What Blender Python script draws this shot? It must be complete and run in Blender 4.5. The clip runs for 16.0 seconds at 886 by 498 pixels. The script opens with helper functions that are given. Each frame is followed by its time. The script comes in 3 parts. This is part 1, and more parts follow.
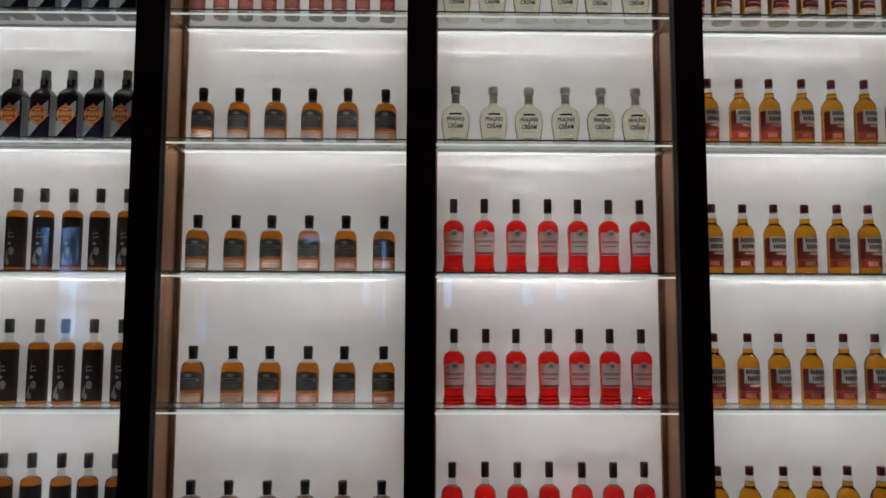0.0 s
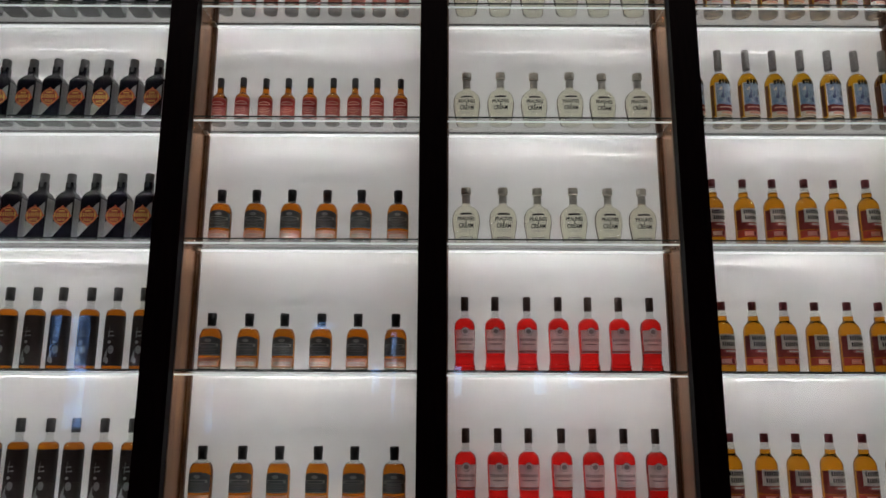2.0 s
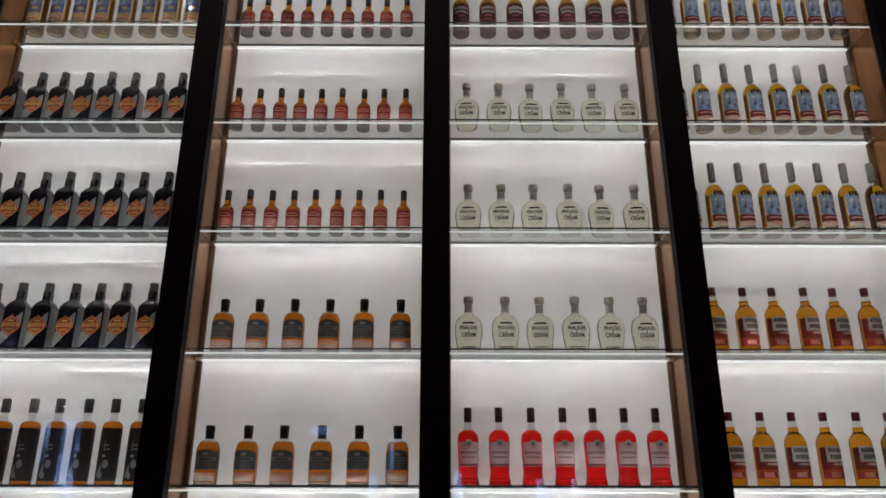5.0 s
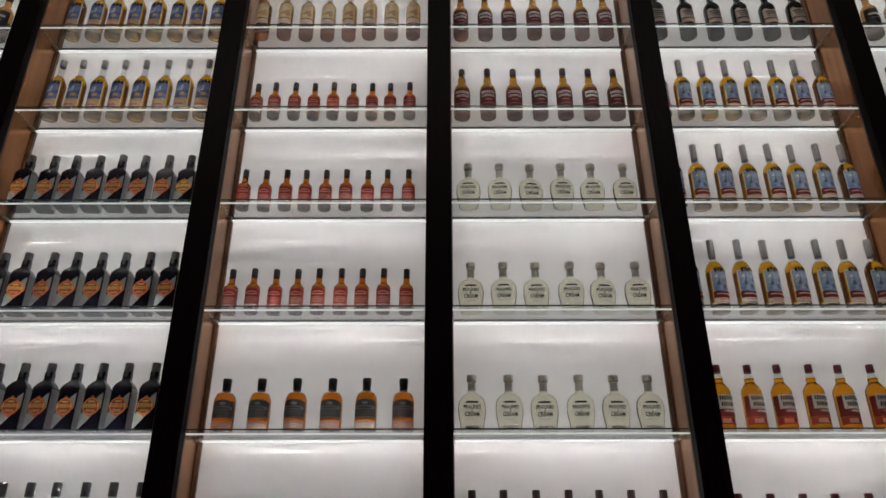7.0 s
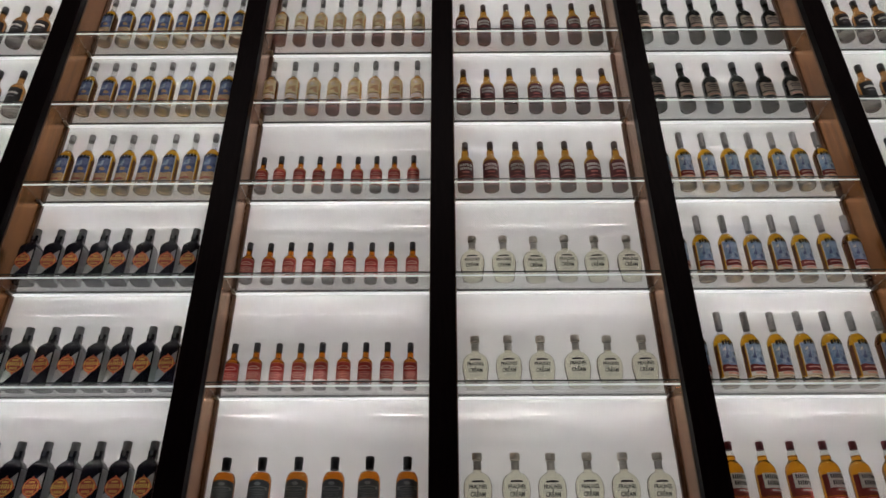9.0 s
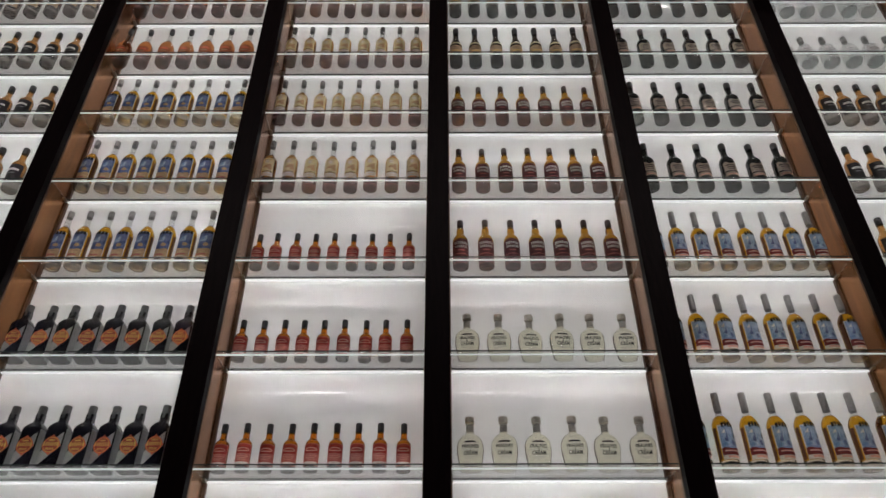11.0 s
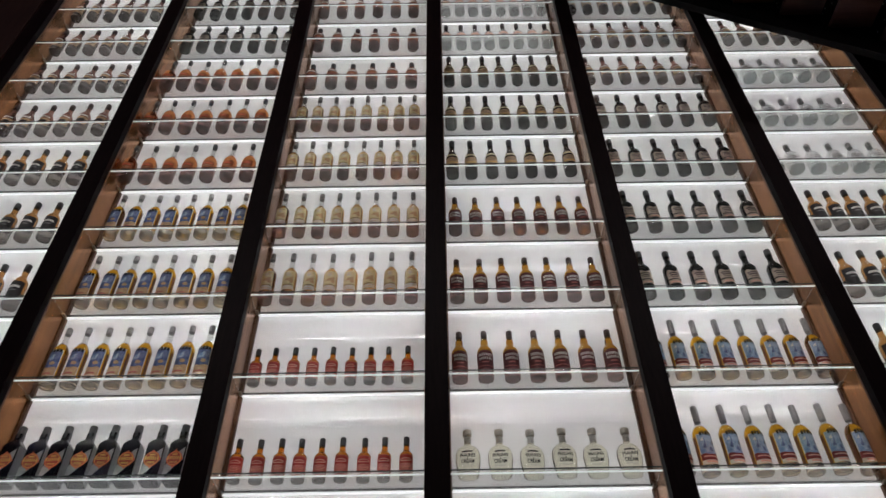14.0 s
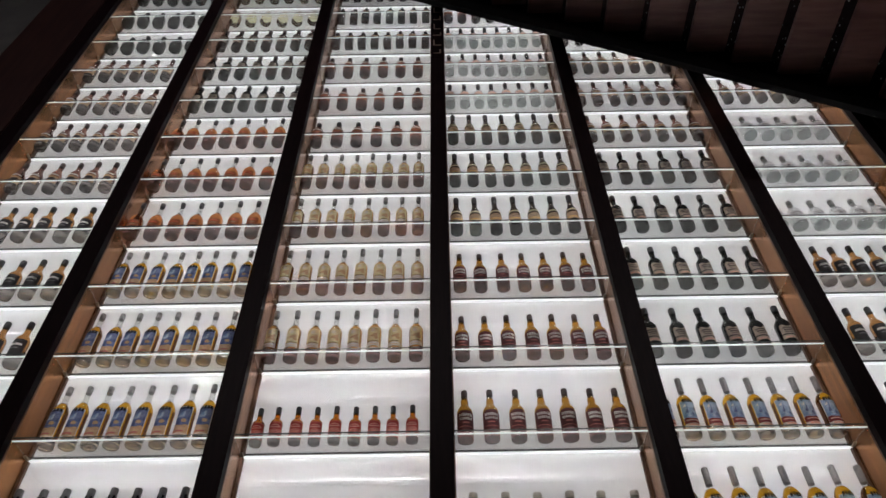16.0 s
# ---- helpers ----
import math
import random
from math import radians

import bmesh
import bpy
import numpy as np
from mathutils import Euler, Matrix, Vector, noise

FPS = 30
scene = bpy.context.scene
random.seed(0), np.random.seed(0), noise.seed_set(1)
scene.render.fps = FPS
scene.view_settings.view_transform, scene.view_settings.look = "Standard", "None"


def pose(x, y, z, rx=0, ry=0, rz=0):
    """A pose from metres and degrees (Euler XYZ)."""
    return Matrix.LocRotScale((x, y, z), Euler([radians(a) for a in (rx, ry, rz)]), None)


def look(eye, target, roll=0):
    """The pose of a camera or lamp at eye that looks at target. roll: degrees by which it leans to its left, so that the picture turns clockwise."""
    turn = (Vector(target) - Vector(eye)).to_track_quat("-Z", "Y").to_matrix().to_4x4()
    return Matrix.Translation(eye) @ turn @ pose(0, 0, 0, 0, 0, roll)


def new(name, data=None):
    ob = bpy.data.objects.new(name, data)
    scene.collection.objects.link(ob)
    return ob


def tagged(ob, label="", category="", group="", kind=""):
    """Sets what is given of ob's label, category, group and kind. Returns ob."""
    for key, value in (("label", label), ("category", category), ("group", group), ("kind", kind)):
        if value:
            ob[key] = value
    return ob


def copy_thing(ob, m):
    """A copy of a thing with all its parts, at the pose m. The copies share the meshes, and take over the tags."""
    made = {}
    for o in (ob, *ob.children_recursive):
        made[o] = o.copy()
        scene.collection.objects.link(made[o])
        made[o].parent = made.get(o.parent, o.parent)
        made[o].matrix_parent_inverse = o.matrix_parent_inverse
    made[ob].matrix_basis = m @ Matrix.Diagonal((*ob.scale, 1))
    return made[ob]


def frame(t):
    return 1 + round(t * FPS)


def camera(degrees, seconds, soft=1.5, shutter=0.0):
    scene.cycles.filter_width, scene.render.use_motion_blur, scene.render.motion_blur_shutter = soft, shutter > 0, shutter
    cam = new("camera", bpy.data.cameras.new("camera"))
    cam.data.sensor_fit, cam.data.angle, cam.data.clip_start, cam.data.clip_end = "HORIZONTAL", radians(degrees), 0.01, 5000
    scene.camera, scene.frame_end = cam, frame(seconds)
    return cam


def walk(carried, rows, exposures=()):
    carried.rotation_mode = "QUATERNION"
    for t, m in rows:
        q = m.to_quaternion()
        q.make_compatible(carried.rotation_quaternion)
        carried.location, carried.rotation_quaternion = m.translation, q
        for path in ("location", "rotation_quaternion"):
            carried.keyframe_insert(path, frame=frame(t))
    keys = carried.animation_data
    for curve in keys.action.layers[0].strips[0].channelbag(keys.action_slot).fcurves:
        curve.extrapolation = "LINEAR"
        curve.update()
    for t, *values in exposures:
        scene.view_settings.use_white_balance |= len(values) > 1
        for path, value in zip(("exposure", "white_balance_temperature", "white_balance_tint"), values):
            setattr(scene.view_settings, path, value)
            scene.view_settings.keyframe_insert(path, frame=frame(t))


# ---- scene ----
cam = camera(63.05, 16.0)
# seconds, place, then degrees: turn to the left, tilt up, roll
ROWS = [
    (0.0, 0.0539, -2.6799, 1.5717, -0.858, 4.926, 0.211),
    (0.5, 0.0498, -2.6875, 1.5776, -0.709, 6.951, 0.188),
    (1.0, 0.0495, -2.7034, 1.5867, -0.394, 8.742, 0.215),
    (1.5, 0.0486, -2.7121, 1.6019, -0.151, 10.282, 0.202),
    (2.0, 0.0474, -2.7196, 1.6153, -0.065, 11.696, 0.235),
    (2.5, 0.0391, -2.7244, 1.6271, -0.184, 13.052, 0.111),
    (3.0, 0.0339, -2.7298, 1.6336, -0.255, 14.414, 0.106),
    (3.5, 0.0328, -2.7348, 1.6409, -0.247, 15.610, 0.148),
    (4.0, 0.0312, -2.7380, 1.6483, -0.226, 16.698, 0.160),
    (6.5, 0.0310, -2.7613, 1.6462, -0.039, 24.274, -0.075),
    (7.0, 0.0299, -2.7682, 1.6530, 0.026, 25.498, -0.112),
    (7.5, 0.0262, -2.7672, 1.6596, 0.099, 26.792, -0.140),
    (8.0, 0.0219, -2.7672, 1.6673, 0.131, 28.045, -0.163),
    (8.5, 0.0208, -2.7685, 1.6834, 0.133, 29.206, -0.266),
    (9.0, 0.0252, -2.7797, 1.7055, 0.274, 30.337, -0.204),
    (11.5, 0.0358, -2.8111, 1.7454, -0.229, 37.342, -0.243),
    (12.0, 0.0426, -2.8339, 1.7670, -0.359, 38.592, -0.398),
    (12.5, 0.0416, -2.8514, 1.7862, -0.410, 39.730, -0.559),
    (13.0, 0.0418, -2.8589, 1.7918, -0.272, 41.004, -0.757),
    (13.5, 0.0394, -2.8666, 1.7960, -0.242, 42.129, -0.873),
    (14.0, 0.0410, -2.8732, 1.8035, -0.191, 43.198, -1.026),
    (14.5, 0.0432, -2.8826, 1.8069, -0.136, 44.313, -1.005),
    (15.0, 0.0369, -2.8858, 1.8141, -0.128, 45.311, -1.006),
    (15.5, 0.0310, -2.8823, 1.8178, -0.073, 46.331, -0.965),
    (16.0, 0.0294, -2.8817, 1.8215, -0.007, 47.445, -0.968),
]
walk(cam, [(t, pose(x, y, z, 90 + tilt, 0, turn) @ pose(0, 0, 0, 0, 0, roll)) for t, x, y, z, turn, tilt, roll in ROWS],
     [(0.0, -0.10, 6450, 12), (4.0, -0.10, 6450, 13), (9.0, -0.06, 6540, 15), (12.5, 0.0, 6400, 15), (16.0, 0.22, 6300, 16)])

# ---------------------------------------------------------------- light
world = bpy.data.worlds.new("world")
scene.world = world
world.use_nodes = True
wn = world.node_tree.nodes
sky = wn.new("ShaderNodeTexSky")
sky.sky_type, sky.sun_disc = "NISHITA", False
sky.sun_elevation, sky.sun_rotation = radians(35), radians(200)
wn["Background"].inputs["Strength"].default_value = 0.03
world.node_tree.links.new(sky.outputs["Color"], wn["Background"].inputs["Color"])

PANEL_GLOW = 0.178      # back-lit panels
STRIP_GLOW = 0.74      # light strips along the shelves' back edges
FRONT_GLOW = 58.0      # light strips behind the shelves' front edges


SPOT_WATTS = 240.0     # ceiling spotlights of the hall

# spotlights under the ceiling, aimed at the display
SPOTS = [(-4.4, -8.0), (-1.3, -7.1), (1.75, -7.6), (4.8, -7.5)]
for sx, sy in SPOTS:
    lamp_data = bpy.data.lights.new("spotlight_beam", "SPOT")
    lamp_data.energy, lamp_data.color = SPOT_WATTS, (1.0, 0.93, 0.86)
    lamp_data.spot_size, lamp_data.spot_blend, lamp_data.shadow_soft_size = radians(75), 0.7, 0.007
    new("spotlight_beam", lamp_data).matrix_world = look((sx, sy + 0.12, 9.90), (sx * 0.6, 0.0, 6.4))


# ---------------------------------------------------------------- materials
def shader(name):
    m = bpy.data.materials.new(name)
    m.use_nodes = True
    nt = m.node_tree
    return m, nt, nt.nodes["Principled BSDF"]


def noise_mix(nt, a, b, scale, detail=4.0, stretch=(1, 1, 1), lo=0.35, hi=0.65):
    co = nt.nodes.new("ShaderNodeTexCoord")
    mp = nt.nodes.new("ShaderNodeMapping")
    mp.inputs["Scale"].default_value = stretch
    tx = nt.nodes.new("ShaderNodeTexNoise")
    tx.inputs["Scale"].default_value, tx.inputs["Detail"].default_value = scale, detail
    rp = nt.nodes.new("ShaderNodeValToRGB")
    rp.color_ramp.elements[0].position, rp.color_ramp.elements[1].position = lo, hi
    rp.color_ramp.elements[0].color, rp.color_ramp.elements[1].color = (*a, 1), (*b, 1)
    nt.links.new(co.outputs["Object"], mp.inputs["Vector"])
    nt.links.new(mp.outputs["Vector"], tx.inputs["Vector"])
    nt.links.new(tx.outputs["Fac"], rp.inputs["Fac"])
    return rp.outputs["Color"], tx.outputs["Fac"]


def bump(nt, bs, height, strength, distance=0.002):
    b = nt.nodes.new("ShaderNodeBump")
    b.inputs["Strength"].default_value, b.inputs["Distance"].default_value = strength, distance
    nt.links.new(height, b.inputs["Height"])
    nt.links.new(b.outputs["Normal"], bs.inputs["Normal"])


def solid(name, a, b=None, rough=0.5, metal=0.0, scale=30, stretch=(1, 1, 1), relief=0.1, coat=0.0):
    m, nt, bs = shader(name)
    b = b or tuple(min(1, c * 1.25 + 0.004) for c in a)
    col, fac = noise_mix(nt, a, b, scale, stretch=stretch)
    nt.links.new(col, bs.inputs["Base Color"])
    bs.inputs["Roughness"].default_value, bs.inputs["Metallic"].default_value = rough, metal
    bs.inputs["Coat Weight"].default_value = coat
    bs.inputs["Coat Roughness"].default_value = 0.08
    if relief:
        bump(nt, bs, fac, relief)
    return m


def liquid(name, colour, ior=1.46, rough=0.02, other=None):
    """A filled glass body: clear, tinted, bending what is behind it."""
    m, nt, bs = shader(name)
    bs.inputs["Base Color"].default_value = (*colour, 1)
    if other:
        oi, mc = nt.nodes.new("ShaderNodeObjectInfo"), nt.nodes.new("ShaderNodeMix")
        mc.data_type = "RGBA"
        mc.inputs[6].default_value, mc.inputs[7].default_value = (*colour, 1), (*other, 1)
        nt.links.new(oi.outputs["Random"], mc.inputs[0])
        nt.links.new(mc.outputs[2], bs.inputs["Base Color"])
    bs.inputs["Transmission Weight"].default_value = 1
    bs.inputs["IOR"].default_value, bs.inputs["Roughness"].default_value = ior, rough
    return m


def sheet_glass(name, tint, gloss=0.04, rough=0.01, veil=0.0):
    """Flat glass: lets all through but what its surface mirrors."""
    m = bpy.data.materials.new(name)
    m.use_nodes = True
    nt = m.node_tree
    nt.nodes.remove(nt.nodes["Principled BSDF"])
    tr, gl, mx, lw, pw, ma = (nt.nodes.new(n) for n in ("ShaderNodeBsdfTransparent", "ShaderNodeBsdfGlossy", "ShaderNodeMixShader", "ShaderNodeLayerWeight", "ShaderNodeMath", "ShaderNodeMath"))
    tr.inputs["Color"].default_value = (*tint, 1)
    gl.inputs["Roughness"].default_value = rough
    lw.inputs["Blend"].default_value = 0.5
    pw.operation, pw.inputs[1].default_value = "POWER", 4.0
    ma.operation, ma.inputs[1].default_value, ma.inputs[2].default_value = "MULTIPLY_ADD", 0.75, gloss
    nt.links.new(lw.outputs["Facing"], pw.inputs[0])
    nt.links.new(pw.outputs["Value"], ma.inputs[0])
    nt.links.new(ma.outputs["Value"], mx.inputs["Fac"])
    through_it = tr.outputs["BSDF"]
    if veil:
        # pale diffuse share paints the grey veil of light scattered in the glass
        df, dm = nt.nodes.new("ShaderNodeBsdfDiffuse"), nt.nodes.new("ShaderNodeMixShader")
        df.inputs["Color"].default_value = (0.75, 0.74, 0.73, 1)
        dm.inputs["Fac"].default_value = veil
        nt.links.new(through_it, dm.inputs[1])
        nt.links.new(df.outputs["BSDF"], dm.inputs[2])
        through_it = dm.outputs["Shader"]
    nt.links.new(through_it, mx.inputs[1])
    nt.links.new(gl.outputs["BSDF"], mx.inputs[2])
    nt.links.new(mx.outputs["Shader"], nt.nodes["Material Output"].inputs["Surface"])
    return m


def glowing(name, base, colour, strength, rough=0.3, uneven=0.0):
    m, nt, bs = shader(name)
    bs.inputs["Base Color"].default_value = (*base, 1)
    bs.inputs["Roughness"].default_value = rough
    bs.inputs["Emission Color"].default_value = (*colour, 1)
    bs.inputs["Emission Strength"].default_value = strength
    if uneven:
        lo, hi = (tuple(c * (1 - uneven) for c in colour), tuple(c * (1 + uneven) for c in colour))
        col, fac = noise_mix(nt, lo, hi, 1.3, detail=2.0, lo=0.3, hi=0.7)
        nt.links.new(col, bs.inputs["Emission Color"])
    return m


def paper(name, a, b=None, through_light=0.35, scale=160):
    """Printed label paper: matt, letting part of the light behind it through."""
    m, nt, bs = shader(name)
    b = b or tuple(min(1, c * 1.2) for c in a)
    col, fac = noise_mix(nt, a, b, scale)
    nt.links.new(col, bs.inputs["Base Color"])
    bs.inputs["Roughness"].default_value = 0.55
    tl, mx = nt.nodes.new("ShaderNodeBsdfTranslucent"), nt.nodes.new("ShaderNodeMixShader")
    nt.links.new(col, tl.inputs["Color"])
    mx.inputs["Fac"].default_value = through_light
    nt.links.new(bs.outputs["BSDF"], mx.inputs[1])
    nt.links.new(tl.outputs["BSDF"], mx.inputs[2])
    nt.links.new(mx.outputs["Shader"], nt.nodes["Material Output"].inputs["Surface"])
    return m


PANEL = glowing("backlit_white_acrylic", (0.8, 0.8, 0.79), (1.0, 0.972, 0.945), PANEL_GLOW, 0.004, 0.26)
FRONT = glowing("front_light_strip_diffuser", (0.8, 0.8, 0.8), (1.0, 0.945, 0.925), FRONT_GLOW)
PANEL.node_tree.nodes["Principled BSDF"].inputs["Specular IOR Level"].default_value = 0.50
STRIP = glowing("light_strip_diffuser", (0.8, 0.8, 0.8), (0.97, 1.0, 0.985), STRIP_GLOW)
# no lamp: own glow stands for the light gathered in the glass edge
EDGE_GLOW = glowing("glass_edge_painted_glow", (0.75, 0.85, 0.8), (0.95, 1.0, 0.97), 0.42, 0.2)
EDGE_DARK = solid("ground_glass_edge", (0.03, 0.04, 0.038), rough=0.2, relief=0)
SHELF_GLASS = sheet_glass("shelf_glass", (0.975, 0.985, 0.98), veil=0.02)
PANE_GLASS = sheet_glass("front_pane_glass", (0.97, 0.98, 0.975), rough=0.003)
POST = solid("dark_lacquered_wood", (0.0042, 0.0016, 0.0024), (0.0072, 0.0028, 0.0034), rough=0.38, scale=14, stretch=(4, 4, 0.5), relief=0.05)
POST.node_tree.nodes["Principled BSDF"].inputs["Specular IOR Level"].default_value = 0.035
CHANNEL = solid("dark_brown_channel", (0.085, 0.036, 0.016), (0.13, 0.055, 0.026), rough=0.45)
BRASS = solid("brushed_bronze_veneer", (0.21, 0.080, 0.021), (0.32, 0.130, 0.035), rough=0.25, metal=0.8, scale=5, stretch=(5, 5, 0.35), relief=0.03)
TRIM = solid("bronze_edge_trim", (0.10, 0.055, 0.03), (0.16, 0.09, 0.05), rough=0.35, metal=0.7, scale=20)
DARK_WALL = solid("dark_plaster", (0.060, 0.058, 0.058), (0.085, 0.082, 0.080), rough=0.8, scale=3)
RED_WOOD = solid("dark_red_wood", (0.016, 0.006, 0.006), (0.028, 0.011, 0.010), rough=0.5, scale=8, stretch=(3, 3, 0.4))
RED_WOOD.node_tree.nodes["Principled BSDF"].inputs["Specular IOR Level"].default_value = 0.1
FLOOR = solid("dark_floorboards", (0.06, 0.04, 0.03), (0.10, 0.07, 0.05), rough=0.4, scale=4, stretch=(0.6, 5, 1))
STEEL = solid("black_steel", (0.004, 0.004, 0.005), (0.007, 0.0065, 0.007), rough=0.5, scale=12)
STEEL.node_tree.nodes["Principled BSDF"].inputs["Specular IOR Level"].default_value = 0.15
TREAD = solid("dark_brown_tread", (0.22, 0.105, 0.088), (0.34, 0.165, 0.140), rough=0.45, scale=6, stretch=(0.5, 4, 4))
SIGN_METAL = solid("worn_bronze_lettering", (0.22, 0.17, 0.13), (0.34, 0.27, 0.21), rough=0.45, metal=0.5, relief=0)
BRACKET = solid("shelf_bracket_metal", (0.35, 0.3, 0.25), rough=0.3, metal=0.9, relief=0)


# ---------------------------------------------------------------- building
def mesh_of(name, bm, mats):
    me = bpy.data.meshes.new(name)
    bmesh.ops.recalc_face_normals(bm, faces=bm.faces)
    bm.to_mesh(me)
    bm.free()
    for m in mats:
        me.materials.append(m)
    return me


def add_box(bm, x0, x1, y0, y1, z0, z1, mat=0):
    v = [bm.verts.new((x, y, z)) for x in (x0, x1) for y in (y0, y1) for z in (z0, z1)]
    for q in ((0, 1, 3, 2), (4, 6, 7, 5), (0, 4, 5, 1), (2, 3, 7, 6), (0, 2, 6, 4), (1, 5, 7, 3)):
        bm.faces.new([v[i] for i in q]).material_index = mat
    return v


def box(name, x0, x1, y0, y1, z0, z1, mat, parent=None, label="", bevel=0.0):
    bm = bmesh.new()
    add_box(bm, x0, x1, y0, y1, z0, z1)
    if bevel:
        bmesh.ops.bevel(bm, geom=bm.edges[:], offset=bevel, segments=2, affect="EDGES", profile=0.6)
    ob = new(name, mesh_of(name, bm, [mat]))
    ob.parent = parent
    return tagged(ob, label) if label else ob


def part(name, me, parent, label=""):
    ob = new(name, me)
    ob.parent = parent
    return tagged(ob, label) if label else ob


# ---------------------------------------------------------------- the plan
POSTS = [-3.045, -2.030, -1.003, 0.0105, 1.018, 2.030, 3.045]
STEP, BASE = 0.5, 1.2              # shelf spacing, height of the shelf called 0
LOW, HIGH = -1, 15                 # lowest and highest shelf
TOP = BASE + STEP * (HIGH + 1)
SHELF_D, PANEL_Y, BACK_Y = 0.170, 0.197, 0.27
SHELF_T = 0.019                    # thickness of the glass
HALF, POST_HALF = 0.049, 0.054


def shelf_z(k):
    return BASE + STEP * k


# the room, closed all round
tagged(box("floor", -9, 9, -12, 0.6, -0.2, 0, FLOOR), "dark floorboards of a tall dim hall", "floor", kind="structure")
tagged(box("ceiling", -9, 9, -12, 0.6, 10.2, 10.4, DARK_WALL), "dark plain ceiling high above", "ceiling", kind="structure")
tagged(box("wall_north", -9, 9, 0.32, 0.6, 0, 10.2, DARK_WALL), "dark plaster wall behind the display case", "wall", kind="structure")
tagged(box("wall_west", -9.2, -9, -12, 0.6, 0, 10.2, DARK_WALL), "dark plaster side wall", "wall", kind="structure")
tagged(box("wall_east", 9, 9.2, -12, 0.6, 0, 10.2, DARK_WALL), "dark plaster side wall", "wall", kind="structure")

# south wall with its window openings, far behind the camera
WINDOWS = [(-8.0, -7.69, 2.4, 3.26), (-7.57, -7.08, 1.0, 3.26), (-4.72, -4.49, 0.9, 1.9), (-2.68, -2.07, 2.97, 3.15), (-1.37, -1.19, 1.7, 2.26), (-0.98, -0.88, 1.15, 2.95), (0.29, 0.46, 1.64, 2.27), (1.89, 2.18, 1.7, 2.16), (2.58, 2.89, 1.82, 2.16)]
xs = sorted({-9.0, 9.0, *[v for w in WINDOWS for v in w[:2]]})
bm = bmesh.new()
for a, b in zip(xs, xs[1:]):
    hole = [w for w in WINDOWS if w[0] <= a and b <= w[1]]
    if hole:
        add_box(bm, a, b, -12.25, -12, 0, hole[0][2])
        add_box(bm, a, b, -12.25, -12, hole[0][3], 10.2)
    else:
        add_box(bm, a, b, -12.25, -12, 0, 10.2)
tagged(new("wall_south", mesh_of("wall_south", bm, [DARK_WALL])), "dark plaster wall with tall window openings", "wall", kind="structure")
DAYLIGHT = glowing("daylight_through_trees", (0.3, 0.4, 0.6), (0.22, 0.46, 1.0), 5.5)
dl = DAYLIGHT.node_tree
tree_light, _ = noise_mix(dl, (0.01, 0.03, 0.07), (0.26, 0.50, 1.0), 2.2, detail=6.0, stretch=(1.6, 1, 0.7), lo=0.40, hi=0.62)
dl.links.new(tree_light, dl.nodes["Principled BSDF"].inputs["Emission Color"])
tagged(box("backdrop", -12, 12, -14.1, -14, -0.2, 8, DAYLIGHT), "plain blue daylight seen through the windows", "backdrop", kind="structure")
tagged(box("ground", -60, 60, -80, -12.26, -0.32, -0.2, FLOOR), "dark ground outside the windows", "ground", kind="structure")

# ---------------------------------------------------------------- the display case
for i, px in enumerate(POSTS):
    post = tagged(new("display_post"), "dark lacquered upright post of the bottle display", "post", "posts of the display wall")
    post.location = (px, 0, 0)
    box("front_face", -POST_HALF, POST_HALF, -0.05, -0.002, 0.0, TOP + 0.1, POST, post, bevel=0.003)
    for s in (-1, 1):
        if (s == -1 and i == 0) or (s == 1 and i == len(POSTS) - 1):
            continue
        x0, x1 = sorted((s * 0.012, s * HALF))
        box("side_panel", x0, x1, 0.002, BACK_Y, 0.0, TOP + 0.1, BRASS, post, "warm bronze-brown satin side panel")
        x0, x1 = sorted((s * HALF, s * (HALF + 0.013)))
        box("rear_channel", x0, x1, 0.179, PANEL_Y - 0.001, 0.12, TOP, CHANNEL, post, "dark recessed channel beside the back panel")
        x0, x1 = sorted((s * (POST_HALF - 0.012), s * (POST_HALF + 0.002)))
        box("edge_trim", x0, x1, -0.0015, 0.006, 0.0, TOP + 0.1, TRIM, post, "thin bronze edge trim")

sign = tagged(new("post_sign"), "upright bronze lettering plate, worn beyond reading, on the post", "sign")
sign.location = (POSTS[3], -0.0525, 0)
box("plate", -0.046, 0.046, 0.0, 0.0022, 7.22, 8.22, POST, sign)
for n, (z, h, w) in enumerate(((7.28, 0.07, 0.030), (7.42, 0.10, 0.034), (7.60, 0.06, 0.036), (7.72, 0.10, 0.030), (7.90, 0.08, 0.034), (8.05, 0.10, 0.032))):
    box("bar", -w, w, -0.002, -0.0002, z, z + 0.012, SIGN_METAL, sign, "raised plain bar")
    box("bar", *((-w, -w + 0.012) if n % 2 else (w - 0.012, w)), -0.002, -0.0002, z + 0.0125, z + h, SIGN_METAL, sign, "raised plain bar")

tagged(box("end_column_west", -3.62, -3.10, -0.06, 0.3, 0, 10.2, RED_WOOD, bevel=0.01), "dark red-brown wooden column beside the case", "column", kind="structure")
tagged(box("end_column_east", 3.10, 3.9, -0.06, 0.3, 0, 10.2, RED_WOOD, bevel=0.01), "dark red-brown wooden column beside the case", "column", kind="structure")
tagged(box("trim_plinth", -3.045, 3.045, -0.045, 0.3, 0.0, 0.12, POST), "dark plinth under the display case", "plinth", kind="structure")

